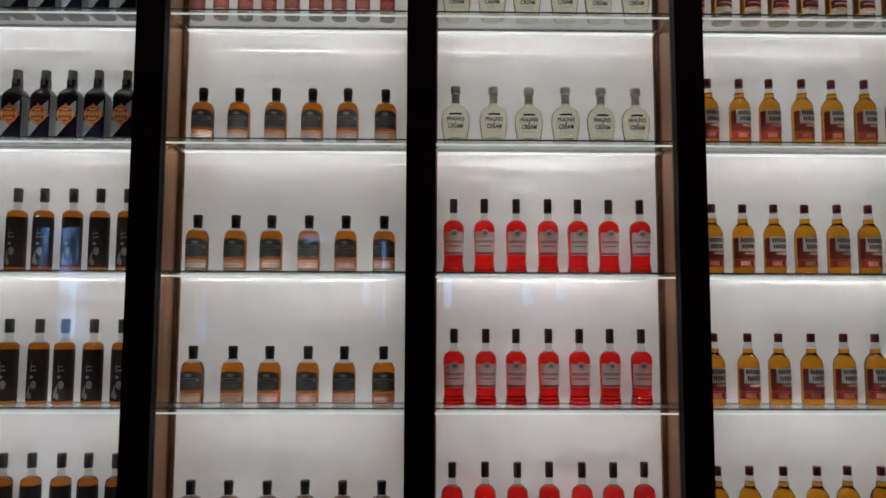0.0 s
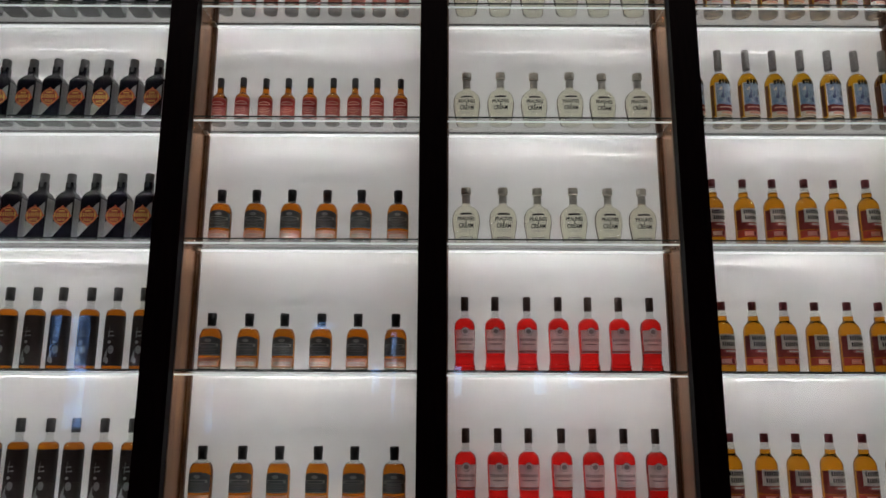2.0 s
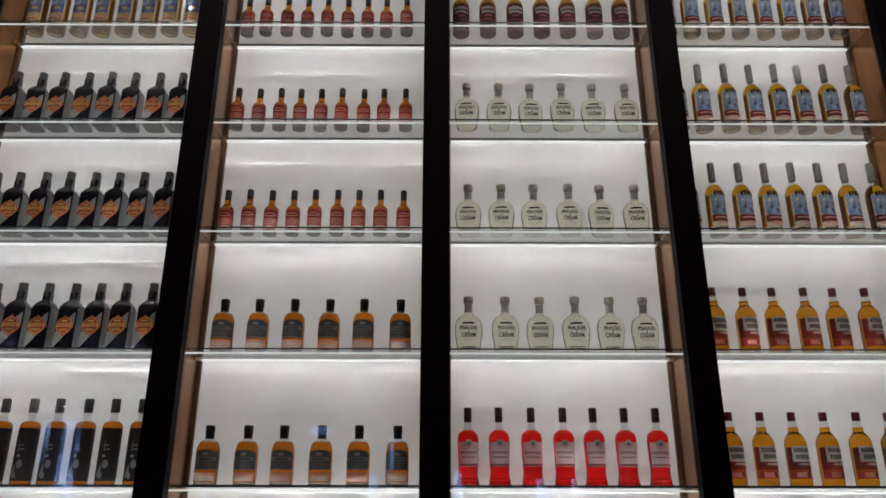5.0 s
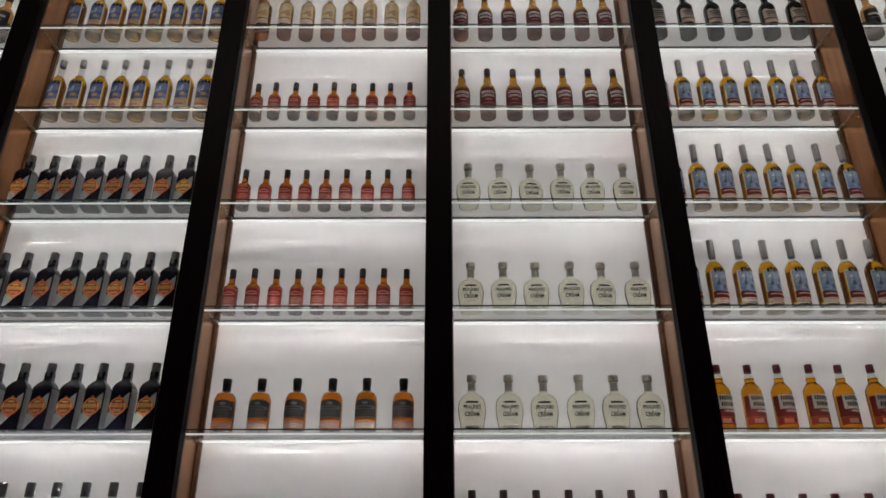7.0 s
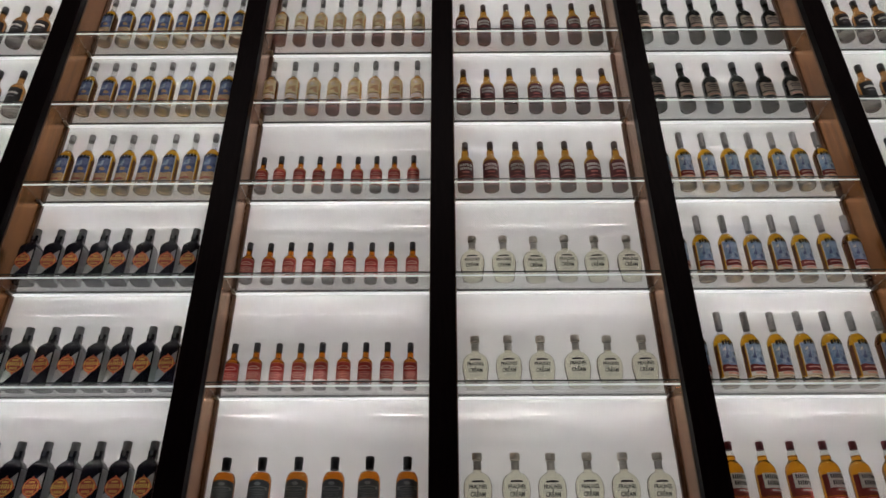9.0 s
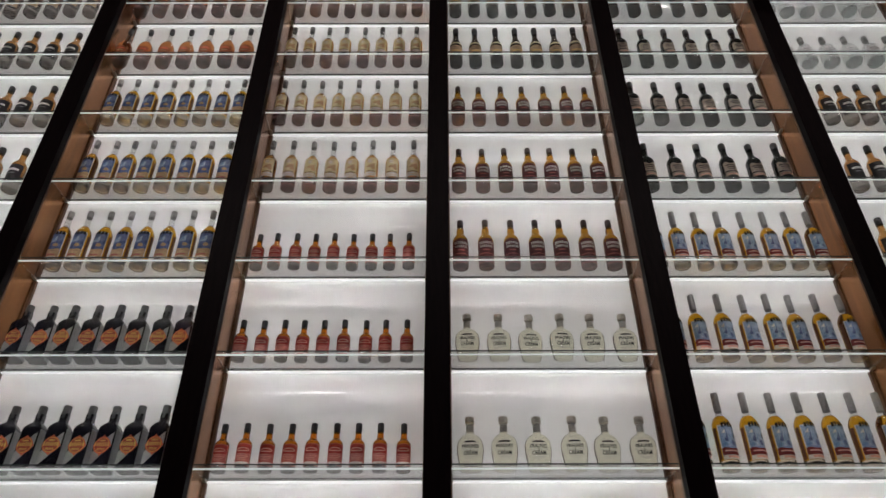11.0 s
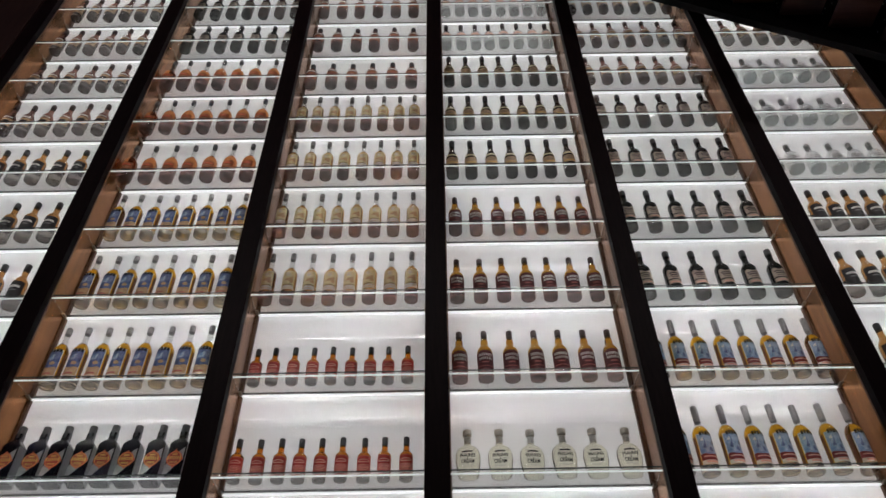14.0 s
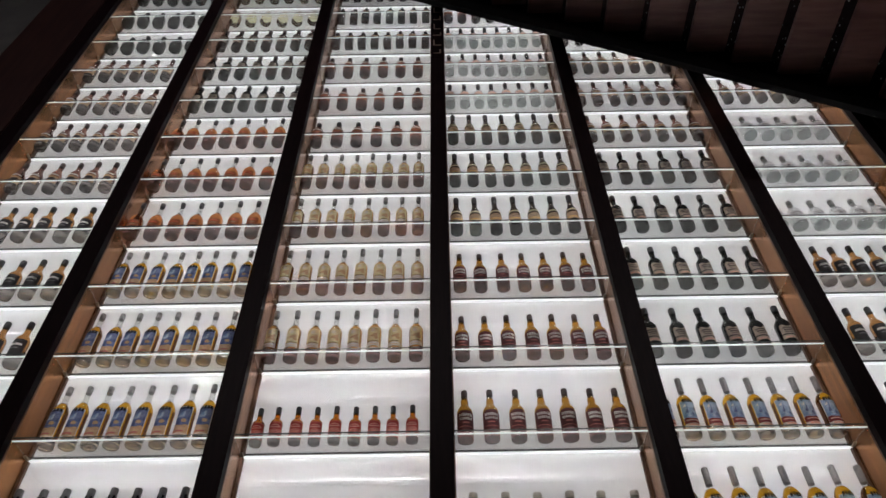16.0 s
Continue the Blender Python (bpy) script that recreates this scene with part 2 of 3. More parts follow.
BAYS = [(a + HALF, b - HALF) for a, b in zip(POSTS, POSTS[1:])]
for n, (x0, x1) in enumerate(BAYS):
    tagged(box("back_panel", x0 - 0.02, x1 + 0.02, PANEL_Y, PANEL_Y + 0.02, 0.12, TOP, PANEL), "glossy white back panel glowing evenly behind the bottles", "light panel", "glowing back panels")
    tagged(box("front_pane", x0 + 0.004, x1 - 0.004, -0.024, -0.018, 0.12, TOP, PANE_GLASS), "clear glass pane closing the display front", "glass pane", "front panes")
    w = x1 - x0
    for k in range(LOW, HIGH + 1):
        shelf = tagged(new("glass_shelf"), "clear glass shelf with a bright lit edge", "shelf", "glass shelves")
        shelf.location = ((x0 + x1) / 2, 0, shelf_z(k))
        h = w / 2 - 0.001
        box("glass_sheet", -h, h, 0.0040, SHELF_D, 0.0098, SHELF_T, SHELF_GLASS, shelf)
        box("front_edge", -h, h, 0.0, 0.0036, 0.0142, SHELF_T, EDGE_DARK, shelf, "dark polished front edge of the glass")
        box("glow_edge", -h, h, 0.0, 0.0035, -0.0045, 0.0022, EDGE_GLOW, shelf, "lower glass edge, its lit look put in as glow")
        box("light_strip", -h + 0.003, h - 0.003, 0.0037, 0.0047, -0.0016, 0.0018, FRONT, shelf, "warm white light strip behind the front edge")
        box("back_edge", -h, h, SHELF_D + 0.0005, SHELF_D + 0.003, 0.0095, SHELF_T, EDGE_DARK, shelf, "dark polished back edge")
        box("light_strip", -h + 0.006, h - 0.006, SHELF_D + 0.007, SHELF_D + 0.019, 0.002, 0.008, STRIP, shelf, "soft white light strip along the back edge")
        for s in (-1, 1):
            box("bracket", *sorted((s * h, s * (h - 0.014))), SHELF_D - 0.03, SHELF_D + 0.006, 0.001, 0.0092, BRACKET, shelf, "small metal shelf bracket")

# small pendant lamps hanging far behind the camera
BULB = glowing("warm_bulb", (0.9, 0.9, 0.85), (1.0, 0.93, 0.82), 60.0)
LENS = glowing("spotlight_lens", (0.9, 0.9, 0.88), (1.0, 0.93, 0.84), 4.0)
CORD = solid("black_cord", (0.01, 0.01, 0.01), rough=0.6, relief=0)


def pendant(x, y, z):
    lamp = tagged(new("pendant_lamp"), "small glowing glass bulb on a thin black cord", "lamp", "pendant lamps of the hall")
    lamp.location = (x, y, z)
    bm = bmesh.new()
    bmesh.ops.create_uvsphere(bm, u_segments=12, v_segments=8, radius=0.014)
    for v in bm.verts:
        v.co.z *= 1.25 if v.co.z > 0 else 1.0
    part("bulb", mesh_of("bulb", bm, [BULB]), lamp)
    bm = bmesh.new()
    bmesh.ops.create_cone(bm, segments=8, radius1=0.014, radius2=0.010, depth=0.05, cap_ends=True, matrix=Matrix.Translation((0, 0, 0.06)))
    part("socket", mesh_of("socket", bm, [CORD]), lamp)
    bm = bmesh.new()
    bmesh.ops.create_cone(bm, segments=6, radius1=0.003, radius2=0.003, depth=10.2 - z - 0.085, cap_ends=True, matrix=Matrix.Translation((0, 0, 0.085 + (10.2 - z - 0.085) / 2)))
    part("cord", mesh_of("cord", bm, [CORD]), lamp)


for x, z in ((-6.99, 3.59), (-6.73, 3.75), (-6.21, 3.55), (-6.46, 3.48), (-6.07, 3.44), (-6.84, 3.22), (-6.32, 3.08), (-5.98, 3.13)):
    pendant(x, -9.04, z)


def spotlight(x, y):
    """A black can under the ceiling, its glowing lens turned to the display."""
    can = tagged(new("ceiling_spotlight"), "small black ceiling spotlight with a bright lens", "lamp", "ceiling spotlights")
    m = look((x, y, 10.03), (x * 0.6, 0.0, 6.4))
    bm = bmesh.new()
    bmesh.ops.create_cone(bm, segments=20, radius1=0.06, radius2=0.055, depth=0.16, cap_ends=True, matrix=m @ Matrix.Translation((0, 0, 0.10)))
    part("housing", mesh_of("housing", bm, [CORD]), can)
    bm = bmesh.new()
    bmesh.ops.create_circle(bm, segments=20, radius=0.012, cap_ends=True, matrix=m @ Matrix.Translation((0, 0, 0.015)))
    part("lens", mesh_of("lens", bm, [LENS]), can, "glowing round lens")
    bm = bmesh.new()
    bmesh.ops.create_cone(bm, segments=10, radius1=0.012, radius2=0.012, depth=0.16, cap_ends=True, matrix=Matrix.Translation((x, y - 0.05, 10.13)))
    part("stem", mesh_of("stem", bm, [CORD]), can)


for sx, sy in SPOTS:
    spotlight(sx, sy)

# ---------------------------------------------------------------- bottles
def around(section, th):
    """Where a cross-section's outline lies for an angle from the front, at radius 1."""
    s, c = math.sin(th), math.cos(th)
    if section == "flat":
        return s, -0.55 * c
    if section == "square":
        r = 1.0 / (abs(s) ** 7 + abs(c) ** 7) ** (1 / 7)
        return s * r, -c * r
    return s, -c


def radius_at(profile, z):
    for (r0, z0), (r1, z1) in zip(profile, profile[1:]):
        if z0 <= z <= z1:
            return r0 + (r1 - r0) * (z - z0) / max(1e-6, z1 - z0)
    return profile[-1][0]


def smooth_profile(points, n=4):
    """Rounds a coarse outline of (radius, height) by corner cutting."""
    pts = [Vector(p) for p in points]
    for _ in range(2):
        out = [pts[0]]
        for a, b in zip(pts, pts[1:]):
            out += [a.lerp(b, 0.25), a.lerp(b, 0.75)]
        pts = out + [pts[-1]]
    return [(p.x, p.y) for p in pts]


def lathe(name, profile, section, mat, seg=24, closed=True):
    bm = bmesh.new()
    rings = []
    for r, z in profile:
        rings.append([bm.verts.new((r * x, r * y, z)) for x, y in (around(section, 2 * math.pi * i / seg) for i in range(seg))])
    for a, b in zip(rings, rings[1:]):
        for i in range(seg):
            bm.faces.new((a[i], a[(i + 1) % seg], b[(i + 1) % seg], b[i])).smooth = True
    if closed:
        bm.faces.new(rings[0][::-1])
        bm.faces.new(rings[-1])
    return mesh_of(name, bm, [mat])


def label_mesh(name, profile, section, patches):
    """Printed pieces wrapped on the glass. A patch: a0, a1 (degrees from the front), z0, z1, material, layer, shape."""
    bm, mats = bmesh.new(), []
    for p in patches:
        a0, a1, z0, z1, mat, layer = p[:6]
        shape = p[6] if len(p) > 6 else "box"
        if mat not in mats:
            mats.append(mat)
        mi, off = mats.index(mat), 0.0005 + 0.0005 * layer

        def at(u, v, lift):
            if shape == "diamond":
                u, v = 0.5 + (u - v) * 0.5, (u + v) * 0.5
            elif shape == "disc":
                a, b = 2 * u - 1, 2 * v - 1
                u, v = 0.5 + 0.5 * a * math.sqrt(1 - b * b / 2), 0.5 + 0.5 * b * math.sqrt(1 - a * a / 2)
            elif shape == "arch":
                v = v * (1 - 0.16 * (2 * u - 1) ** 2)
            elif shape == "slant":
                v = v * (0.25 + 0.75 * u)
            elif shape == "band":
                v = 0.58 * u + 0.42 * v
            elif shape == "wave":
                v = v * (0.92 + 0.08 * math.sin(u * 9))
            th, z = radians(a0 + (a1 - a0) * u), z0 + (z1 - z0) * v
            r = radius_at(profile, z) + off + lift
            x, y = around(section, th)
            return (r * x, r * y, z)
        nu = max(2, int(abs(a1 - a0) / 14))
        nv = 4 if shape != "box" else max(1, int((z1 - z0) / 0.03))
        g = [[bm.verts.new(at(i / nu, j / nv, 0)) for j in range(nv + 1)] for i in range(nu + 1)]
        for i in range(nu):
            for j in range(nv):
                fc = bm.faces.new((g[i][j], g[i + 1][j], g[i + 1][j + 1], g[i][j + 1]))
                fc.material_index, fc.smooth = mi, True
    me = bpy.data.meshes.new(name)
    bm.to_mesh(me)
    bm.free()
    for m in mats:
        me.materials.append(m)
    return me


def words_on(me, text, size, z, profile, section, mat, off=0.0038):
    """Adds lettering to a label, bent round the bottle."""
    cu = bpy.data.curves.new("words", "FONT")
    cu.body, cu.size, cu.align_x, cu.resolution_u = text, size, "CENTER", 2
    cu.offset = size * 0.03
    tmp = bpy.data.objects.new("words", cu)
    flat = bpy.data.meshes.new_from_object(tmp)
    bm = bmesh.new()
    bm.from_mesh(me)
    keep = len(bm.verts)
    bm.from_mesh(flat)
    bm.verts.ensure_lookup_table()
    bm.verts.index_update()
    me.materials.append(mat)
    for v in bm.verts[keep:]:
        zz = z + v.co.y
        r = radius_at(profile, zz)
        th = math.asin(max(-0.97, min(0.97, v.co.x * 0.70 / r)))
        x, y = around(section, th)
        v.co = ((r + off) * x, (r + off) * y, zz)
    for fc in bm.faces:
        if all(v.index >= keep for v in fc.verts):
            fc.material_index = len(me.materials) - 1
    bm.to_mesh(me)
    bm.free()
    bpy.data.objects.remove(tmp)
    bpy.data.curves.remove(cu)
    return me


AMBER = liquid("amber_spirit", (0.66, 0.205, 0.014))
GOLDEN = liquid("golden_spirit", (0.74, 0.31, 0.014))
RUM = liquid("yellow_rum", (0.76, 0.40, 0.016))
PALE_GOLD = liquid("pale_golden_spirit", (0.58, 0.30, 0.06))
ORANGE = liquid("orange_spirit", (0.74, 0.27, 0.08))
RED = liquid("bright_red_spirit", (0.95, 0.022, 0.018))
DARK_AMBER = liquid("dark_amber_spirit", (0.62, 0.30, 0.09))
BROWN = liquid("brown_spirit", (0.30, 0.155, 0.13), other=(0.46, 0.22, 0.16))
OLIVE = liquid("dark_green_glass", (0.022, 0.023, 0.020))
CLEAR = sheet_glass("clear_bottle_glass", (0.935, 0.952, 0.948), gloss=0.10, rough=0.04)
YELLOW_CREAM = liquid("pale_yellow_spirit", (0.96, 0.92, 0.62), ior=1.2, rough=0.1)
DEEP = liquid("deep_amber_spirit", (0.60, 0.29, 0.03))
NIGHT = liquid("near_black_glass", (0.07, 0.048, 0.032))
CREAM = liquid("pale_cream_spirit", (0.985, 0.972, 0.82), ior=1.19, rough=0.07)
CREAM.node_tree.nodes["Principled BSDF"].inputs["Transmission Weight"].default_value = 0.93
NECK = sheet_glass("empty_neck_glass", (0.90, 0.91, 0.90))
BLACK = solid("black_glass", (0.004, 0.004, 0.009), (0.009, 0.009, 0.018), rough=0.12, relief=0)
# grey reflection on the black bottles' right face, given as colour
SIDE_REFLECT = solid("painted_side_reflection", (0.30, 0.30, 0.32), (0.38, 0.38, 0.40), rough=0.4, relief=0)
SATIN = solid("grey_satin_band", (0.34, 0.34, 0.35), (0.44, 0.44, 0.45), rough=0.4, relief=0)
CAP_BLACK = solid("black_cap", (0.012, 0.012, 0.014), (0.02, 0.02, 0.022), rough=0.4, scale=60)
CAP_GREY = solid("grey_foil_cap", (0.15, 0.145, 0.14), (0.23, 0.22, 0.21), rough=0.42, metal=0.2, scale=70)
CAP_FOIL = solid("silver_grey_foil", (0.24, 0.235, 0.23), (0.36, 0.35, 0.34), rough=0.45, metal=0.2, scale=70)
CAP_SLATE = solid("dark_grey_cap", (0.055, 0.055, 0.058), (0.09, 0.09, 0.092), rough=0.42, scale=70)
CAP_PALE = solid("pale_grey_stopper", (0.30, 0.30, 0.29), (0.40, 0.40, 0.39), rough=0.35)
CAP_RED = solid("dark_red_cap", (0.10, 0.008, 0.012), (0.15, 0.014, 0.018), rough=0.4)
CAP_STONE = solid("pale_wood_stopper", (0.50, 0.46, 0.39), (0.60, 0.55, 0.47), rough=0.6)
CAP_BROWN = solid("brown_cap", (0.035, 0.016, 0.012), (0.055, 0.025, 0.018), rough=0.4)
P_SLATE = paper("slate_label", (0.065, 0.074, 0.080), (0.10, 0.11, 0.115), 0.25)
P_SLATE_INK = paper("slate_label_print", (0.24, 0.25, 0.25), None, 0.25)
P_BLUSH = paper("blush_label", (0.95, 0.56, 0.44), (0.97, 0.68, 0.56), 0.80)
P_WHITE = paper("white_label", (0.90, 0.85, 0.84), None, 0.45)
P_PALE = paper("pale_print", (0.90, 0.84, 0.78), None, 0.3)
P_INK = paper("black_print", (0.012, 0.012, 0.012), None, 0.0)
P_GREYINK = paper("grey_print", (0.32, 0.31, 0.31), None, 0.25)
P_NECK = paper("grey_neck_seal", (0.55, 0.53, 0.50), None, 0.4)
P_CREAM = paper("cream_label", (0.90, 0.86, 0.78), None, 0.38)
P_DRAB = paper("drab_tan_label", (0.50, 0.40, 0.31), (0.62, 0.51, 0.41), 0.25, 70)
P_RUST = paper("rust_brown_label", (0.40, 0.13, 0.05), (0.52, 0.19, 0.08), 0.5, 60)
P_RED = paper("red_label", (0.42, 0.045, 0.035), (0.5, 0.07, 0.05), 0.3)
P_DEEPRED = paper("deep_red_label", (0.20, 0.022, 0.02), (0.26, 0.035, 0.03), 0.3)
P_SALMON = paper("salmon_label", (0.52, 0.15, 0.13), (0.62, 0.22, 0.19), 0.42)
P_ORANGE = paper("orange_red_label", (0.78, 0.13, 0.05), (0.88, 0.20, 0.07), 0.05)
P_YELLOW = paper("yellow_print", (0.88, 0.52, 0.14), None, 0.05)
P_BLACKL = paper("black_label", (0.010, 0.009, 0.011), (0.018, 0.015, 0.018), 0.05)
P_BROWNL = paper("very_dark_brown_label", (0.014, 0.008, 0.008), (0.03, 0.016, 0.014), 0.1)
P_SILVER = paper("silver_print", (0.24, 0.24, 0.24), None, 0.2)
P_BLUE = paper("blue_picture_label", (0.17, 0.31, 0.56), (0.52, 0.65, 0.80), 0.12, 45)
P_BACK = paper("brown_back_label", (0.16, 0.055, 0.022), (0.22, 0.08, 0.03), 0.4, 60)
P_NAVY = paper("navy_picture_label", (0.045, 0.085, 0.25), (0.20, 0.26, 0.46), 0.12, 45)
P_TAN = paper("tan_label", (0.62, 0.40, 0.22), (0.72, 0.50, 0.30), 0.35, 60)
P_GOLD = paper("gold_label", (0.86, 0.75, 0.40), (0.94, 0.86, 0.56), 0.35, 50)
P_MAROON = paper("maroon_label", (0.09, 0.012, 0.014), (0.13, 0.02, 0.022), 0.2)

F_RING = sheet_glass("thick_clear_base", (0.80, 0.83, 0.82), gloss=0.14, rough=0.03)
# grey, plum and black bases: darkness refracted low in the bottle, put into the tint
F_SHADE_GREY = liquid("grey_shaded_base", (0.42, 0.38, 0.36), rough=0.06)
F_SHADE_PLUM = liquid("plum_shaded_base", (0.42, 0.20, 0.19), rough=0.06)
F_PALE = liquid("pale_beige_base", (0.82, 0.70, 0.54), rough=0.04)
F_SHADE_BLACK = liquid("black_green_shaded_base", (0.05, 0.055, 0.05), rough=0.05)
P_INK.node_tree.nodes["Principled BSDF"].inputs["Specular IOR Level"].default_value = 0.1
KINDS = {}
HEIGHTS = {"slate": 0.219, "redgin": 0.287, "comfort": 0.272, "tallbrown": 0.318, "diamond": 0.284, "pralines": 0.231, "smallred": 0.204, "gold": 0.345, "maroon": 0.286, "bluelabel": 0.338,
           "navylabel": 0.350, "oliveglass": 0.318, "tanlabel": 0.333, "orangelong": 0.330, "blacklabel": 0.300, "browncarton": 0.300, "pinkround": 0.262, "clear": 0.300, "decanter": 0.244,
           "darkdecanter": 0.225, "darksquare": 0.250, "creamsquat": 0.215}


def bottle_kind(key, label, profile, body, fill=None, cap=None, cap_mat=CAP_BLACK, patches=(), section="round", words=(), neck_section="round", seg=24, foot=None):
    """Remembers one kind of bottle: its body up to the fill line, the empty neck, the cap, the label."""
    prof = smooth_profile(profile)
    top = prof[-1][1]
    fill = fill or top
    low = [p for p in prof if p[1] < fill - 0.001] + [(radius_at(prof, fill), fill)]
    parts = []
    if foot:
        fz, fmat = foot
        base = [p for p in low if p[1] < fz - 0.002] + [(radius_at(prof, fz), fz)]
        low = [(radius_at(prof, fz), fz + 0.0006)] + [p for p in low if p[1] > fz + 0.002]
        parts.append(("glass_base", lathe("glass_base", base, section, fmat, seg), "glass base tinted apart, dark ones with shade in the tint"))
    parts.append(("glass_body", lathe("glass_body", low, section, body, seg), ""))
    if top - fill > 0.008:
        high = [(radius_at(prof, fill), fill + 0.0006)] + [p for p in prof if p[1] > fill + 0.0015]
        parts.append(("neck", lathe("neck", high, neck_section, NECK, 14, False), "clear empty glass neck"))
    if cap:
        r, z0, z1 = cap
        cp = [(r * 0.97, z0), (r, z0 + 0.002), (r, z1 - 0.003), (r * 0.93, z1 - 0.0008), (r * 0.6, z1)]
        if cap_mat is CAP_BLACK and z1 - z0 > 0.045:
            m = z0 + 0.45 * (z1 - z0)
            cp = [(r * 0.97, z0), (r, z0 + 0.002), (r, m), (r * 1.07, m + 0.001), (r * 1.07, z1 - 0.003), (r, z1 - 0.0008), (r * 0.6, z1)]
        parts.append(("cap", lathe("cap", cp, "round", cap_mat, 14), ""))
    if patches:
        me = label_mesh("label", prof, section, patches)
        for text, size, z, mat in words:
            words_on(me, text, size, z, prof, section, mat)
        parts.append(("label", me, "printed label"))
    tall = HEIGHTS[key] / max(top, cap[2] if cap else top)
    for _, me, _ in parts:
        me.transform(Matrix.Diagonal((1, 1, tall, 1)))
    KINDS[key] = (label, parts)


def blocks(z0, z1, n, a, mat, layer=1):
    """A bold line of print as a row of plain blocks."""
    out, w = [], 2 * a / n
    for i in range(n):
        out.append((-a + w * (i + 0.18), -a + w * (i + 0.80), z0, z1 - 0.0012 * ((i * 3) % 2), mat, layer))
    return out


def lines(z0, z1, n, a, mat, layer=2, thick=0.35):
    """Rows of unreadable print as plain bars."""
    out, s = [], (z1 - z0) / n
    for i in range(n):
        k = a * (0.65 + 0.35 * ((i * 7) % 5) / 4)
        out.append((-k, k, z0 + s * (i + 0.5 - thick / 2), z0 + s * (i + 0.5 + thick / 2), mat, layer))
    return out


bottle_kind("slate", "amber whiskey bottle with slate label and black stopper",
            [(0.036, 0), (0.042, 0.002), (0.0435, 0.01), (0.0435, 0.13), (0.043, 0.150), (0.034, 0.176), (0.0165, 0.187), (0.0140, 0.198), (0.0140, 0.222)],
            AMBER, fill=0.176, cap=(0.0165, 0.190, 0.246), cap_mat=CAP_BLACK, foot=(0.011, F_PALE),
            patches=[(-68, 68, 0.060, 0.142, P_SLATE, 0, "arch"), (-64, 64, 0.014, 0.050, P_BLUSH, 0), (-46, 50, 0.018, 0.034, P_PALE, 1), (-40, 44, 0.0225, 0.0245, P_SALMON, 2), (-34, 40, 0.0285, 0.0300, P_SALMON, 2), (-58, 58, 0.0620, 0.0650, P_SLATE_INK, 1),
                     (-52, 52, 0.098, 0.112, P_SLATE_INK, 1, "arch"), (-40, 40, 0.100, 0.109, P_SLATE, 2, "arch"), (-16, 16, 0.116, 0.132, P_SLATE_INK, 1, "disc")]
            + lines(0.068, 0.096, 4, 46, P_SLATE_INK, 1, 0.22))
bottle_kind("redgin", "bright red liqueur bottle with white label and black cap",
            [(0.036, 0), (0.0425, 0.002), (0.0425, 0.010), (0.0385, 0.0125), (0.0415, 0.016), (0.0405, 0.024), (0.0370, 0.028), (0.0385, 0.033), (0.0365, 0.042), (0.0365, 0.055), (0.040, 0.15), (0.0405, 0.18), (0.037, 0.203), (0.018, 0.219), (0.0135, 0.228), (0.013, 0.262)],
            RED, fill=0.217, cap=(0.0150, 0.250, 0.309), cap_mat=CAP_BROWN,
            patches=[(-62, 62, 0.072, 0.168, P_WHITE, 0), (-24, 24, 0.142, 0.178, P_GREYINK, 1, "disc"), (-21, 21, 0.144, 0.176, P_WHITE, 2, "disc"), (-14, 14, 0.150, 0.170, P_GREYINK, 3, "disc"), (-36, 36, 0.106, 0.111, P_GREYINK, 1), (-68, 68, 0.074, 0.083, P_RED, 1), (-62, 62, 0.0765, 0.0800, P_GREYINK, 2)] + blocks(0.121, 0.133, 10, 54, P_GREYINK))
bottle_kind("comfort", "golden liqueur bottle with cream and red label and dark red cap",
            [(0.034, 0), (0.040, 0.003), (0.0405, 0.012), (0.0405, 0.16), (0.039, 0.185), (0.026, 0.207), (0.018, 0.216), (0.0195, 0.232), (0.0175, 0.243), (0.0135, 0.258), (0.013, 0.275)],
            GOLDEN, fill=0.235, cap=(0.0150, 0.262, 0.298), cap_mat=CAP_RED,
            patches=[(-78, 74, 0.062, 0.152, P_DEEPRED, 0), (-44, 66, 0.094, 0.156, P_CREAM, 1), (-76, 74, 0.028, 0.060, P_RED, 0), (-34, 70, 0.034, 0.053, P_BLUSH, 1), (14, 40, 0.033, 0.055, P_DEEPRED, 2, "disc"),
                     (-22, 64, 0.076, 0.094, P_SALMON, 1, "disc"), (-10, 52, 0.082, 0.088, P_PALE, 2)]
            + [(p[0] + 11, p[1] + 11, *p[2:]) for p in blocks(0.132, 0.150, 8, 44, P_INK, 2) + blocks(0.106, 0.124, 7, 38, P_INK, 2)])
bottle_kind("tallbrown", "tall amber bourbon bottle with dark brown label and grey foil cap",
            [(0.032, 0), (0.0365, 0.003), (0.037, 0.012), (0.037, 0.225), (0.035, 0.242), (0.020, 0.253), (0.0135, 0.258), (0.013, 0.30)],
            AMBER, fill=0.250, cap=(0.0165, 0.288, 0.345), cap_mat=CAP_SLATE,
            patches=[(-104, 104, 0.014, 0.222, P_BROWNL, 0), (-18, 16, 0.152, 0.158, P_SILVER, 1, "slant"), (-12, 22, 0.135, 0.142, P_SILVER, 1, "slant"), (-10, -4, 0.130, 0.180, P_SILVER, 1, "slant"),
                     (-6, 26, 0.062, 0.098, P_SILVER, 1, "disc"), (-34, -10, 0.030, 0.085, P_SILVER, 1, "slant"), (-20, 2, 0.022, 0.048, P_SILVER, 1, "disc"), (-12, 8, 0.105, 0.118, P_GREYINK, 1, "disc")])
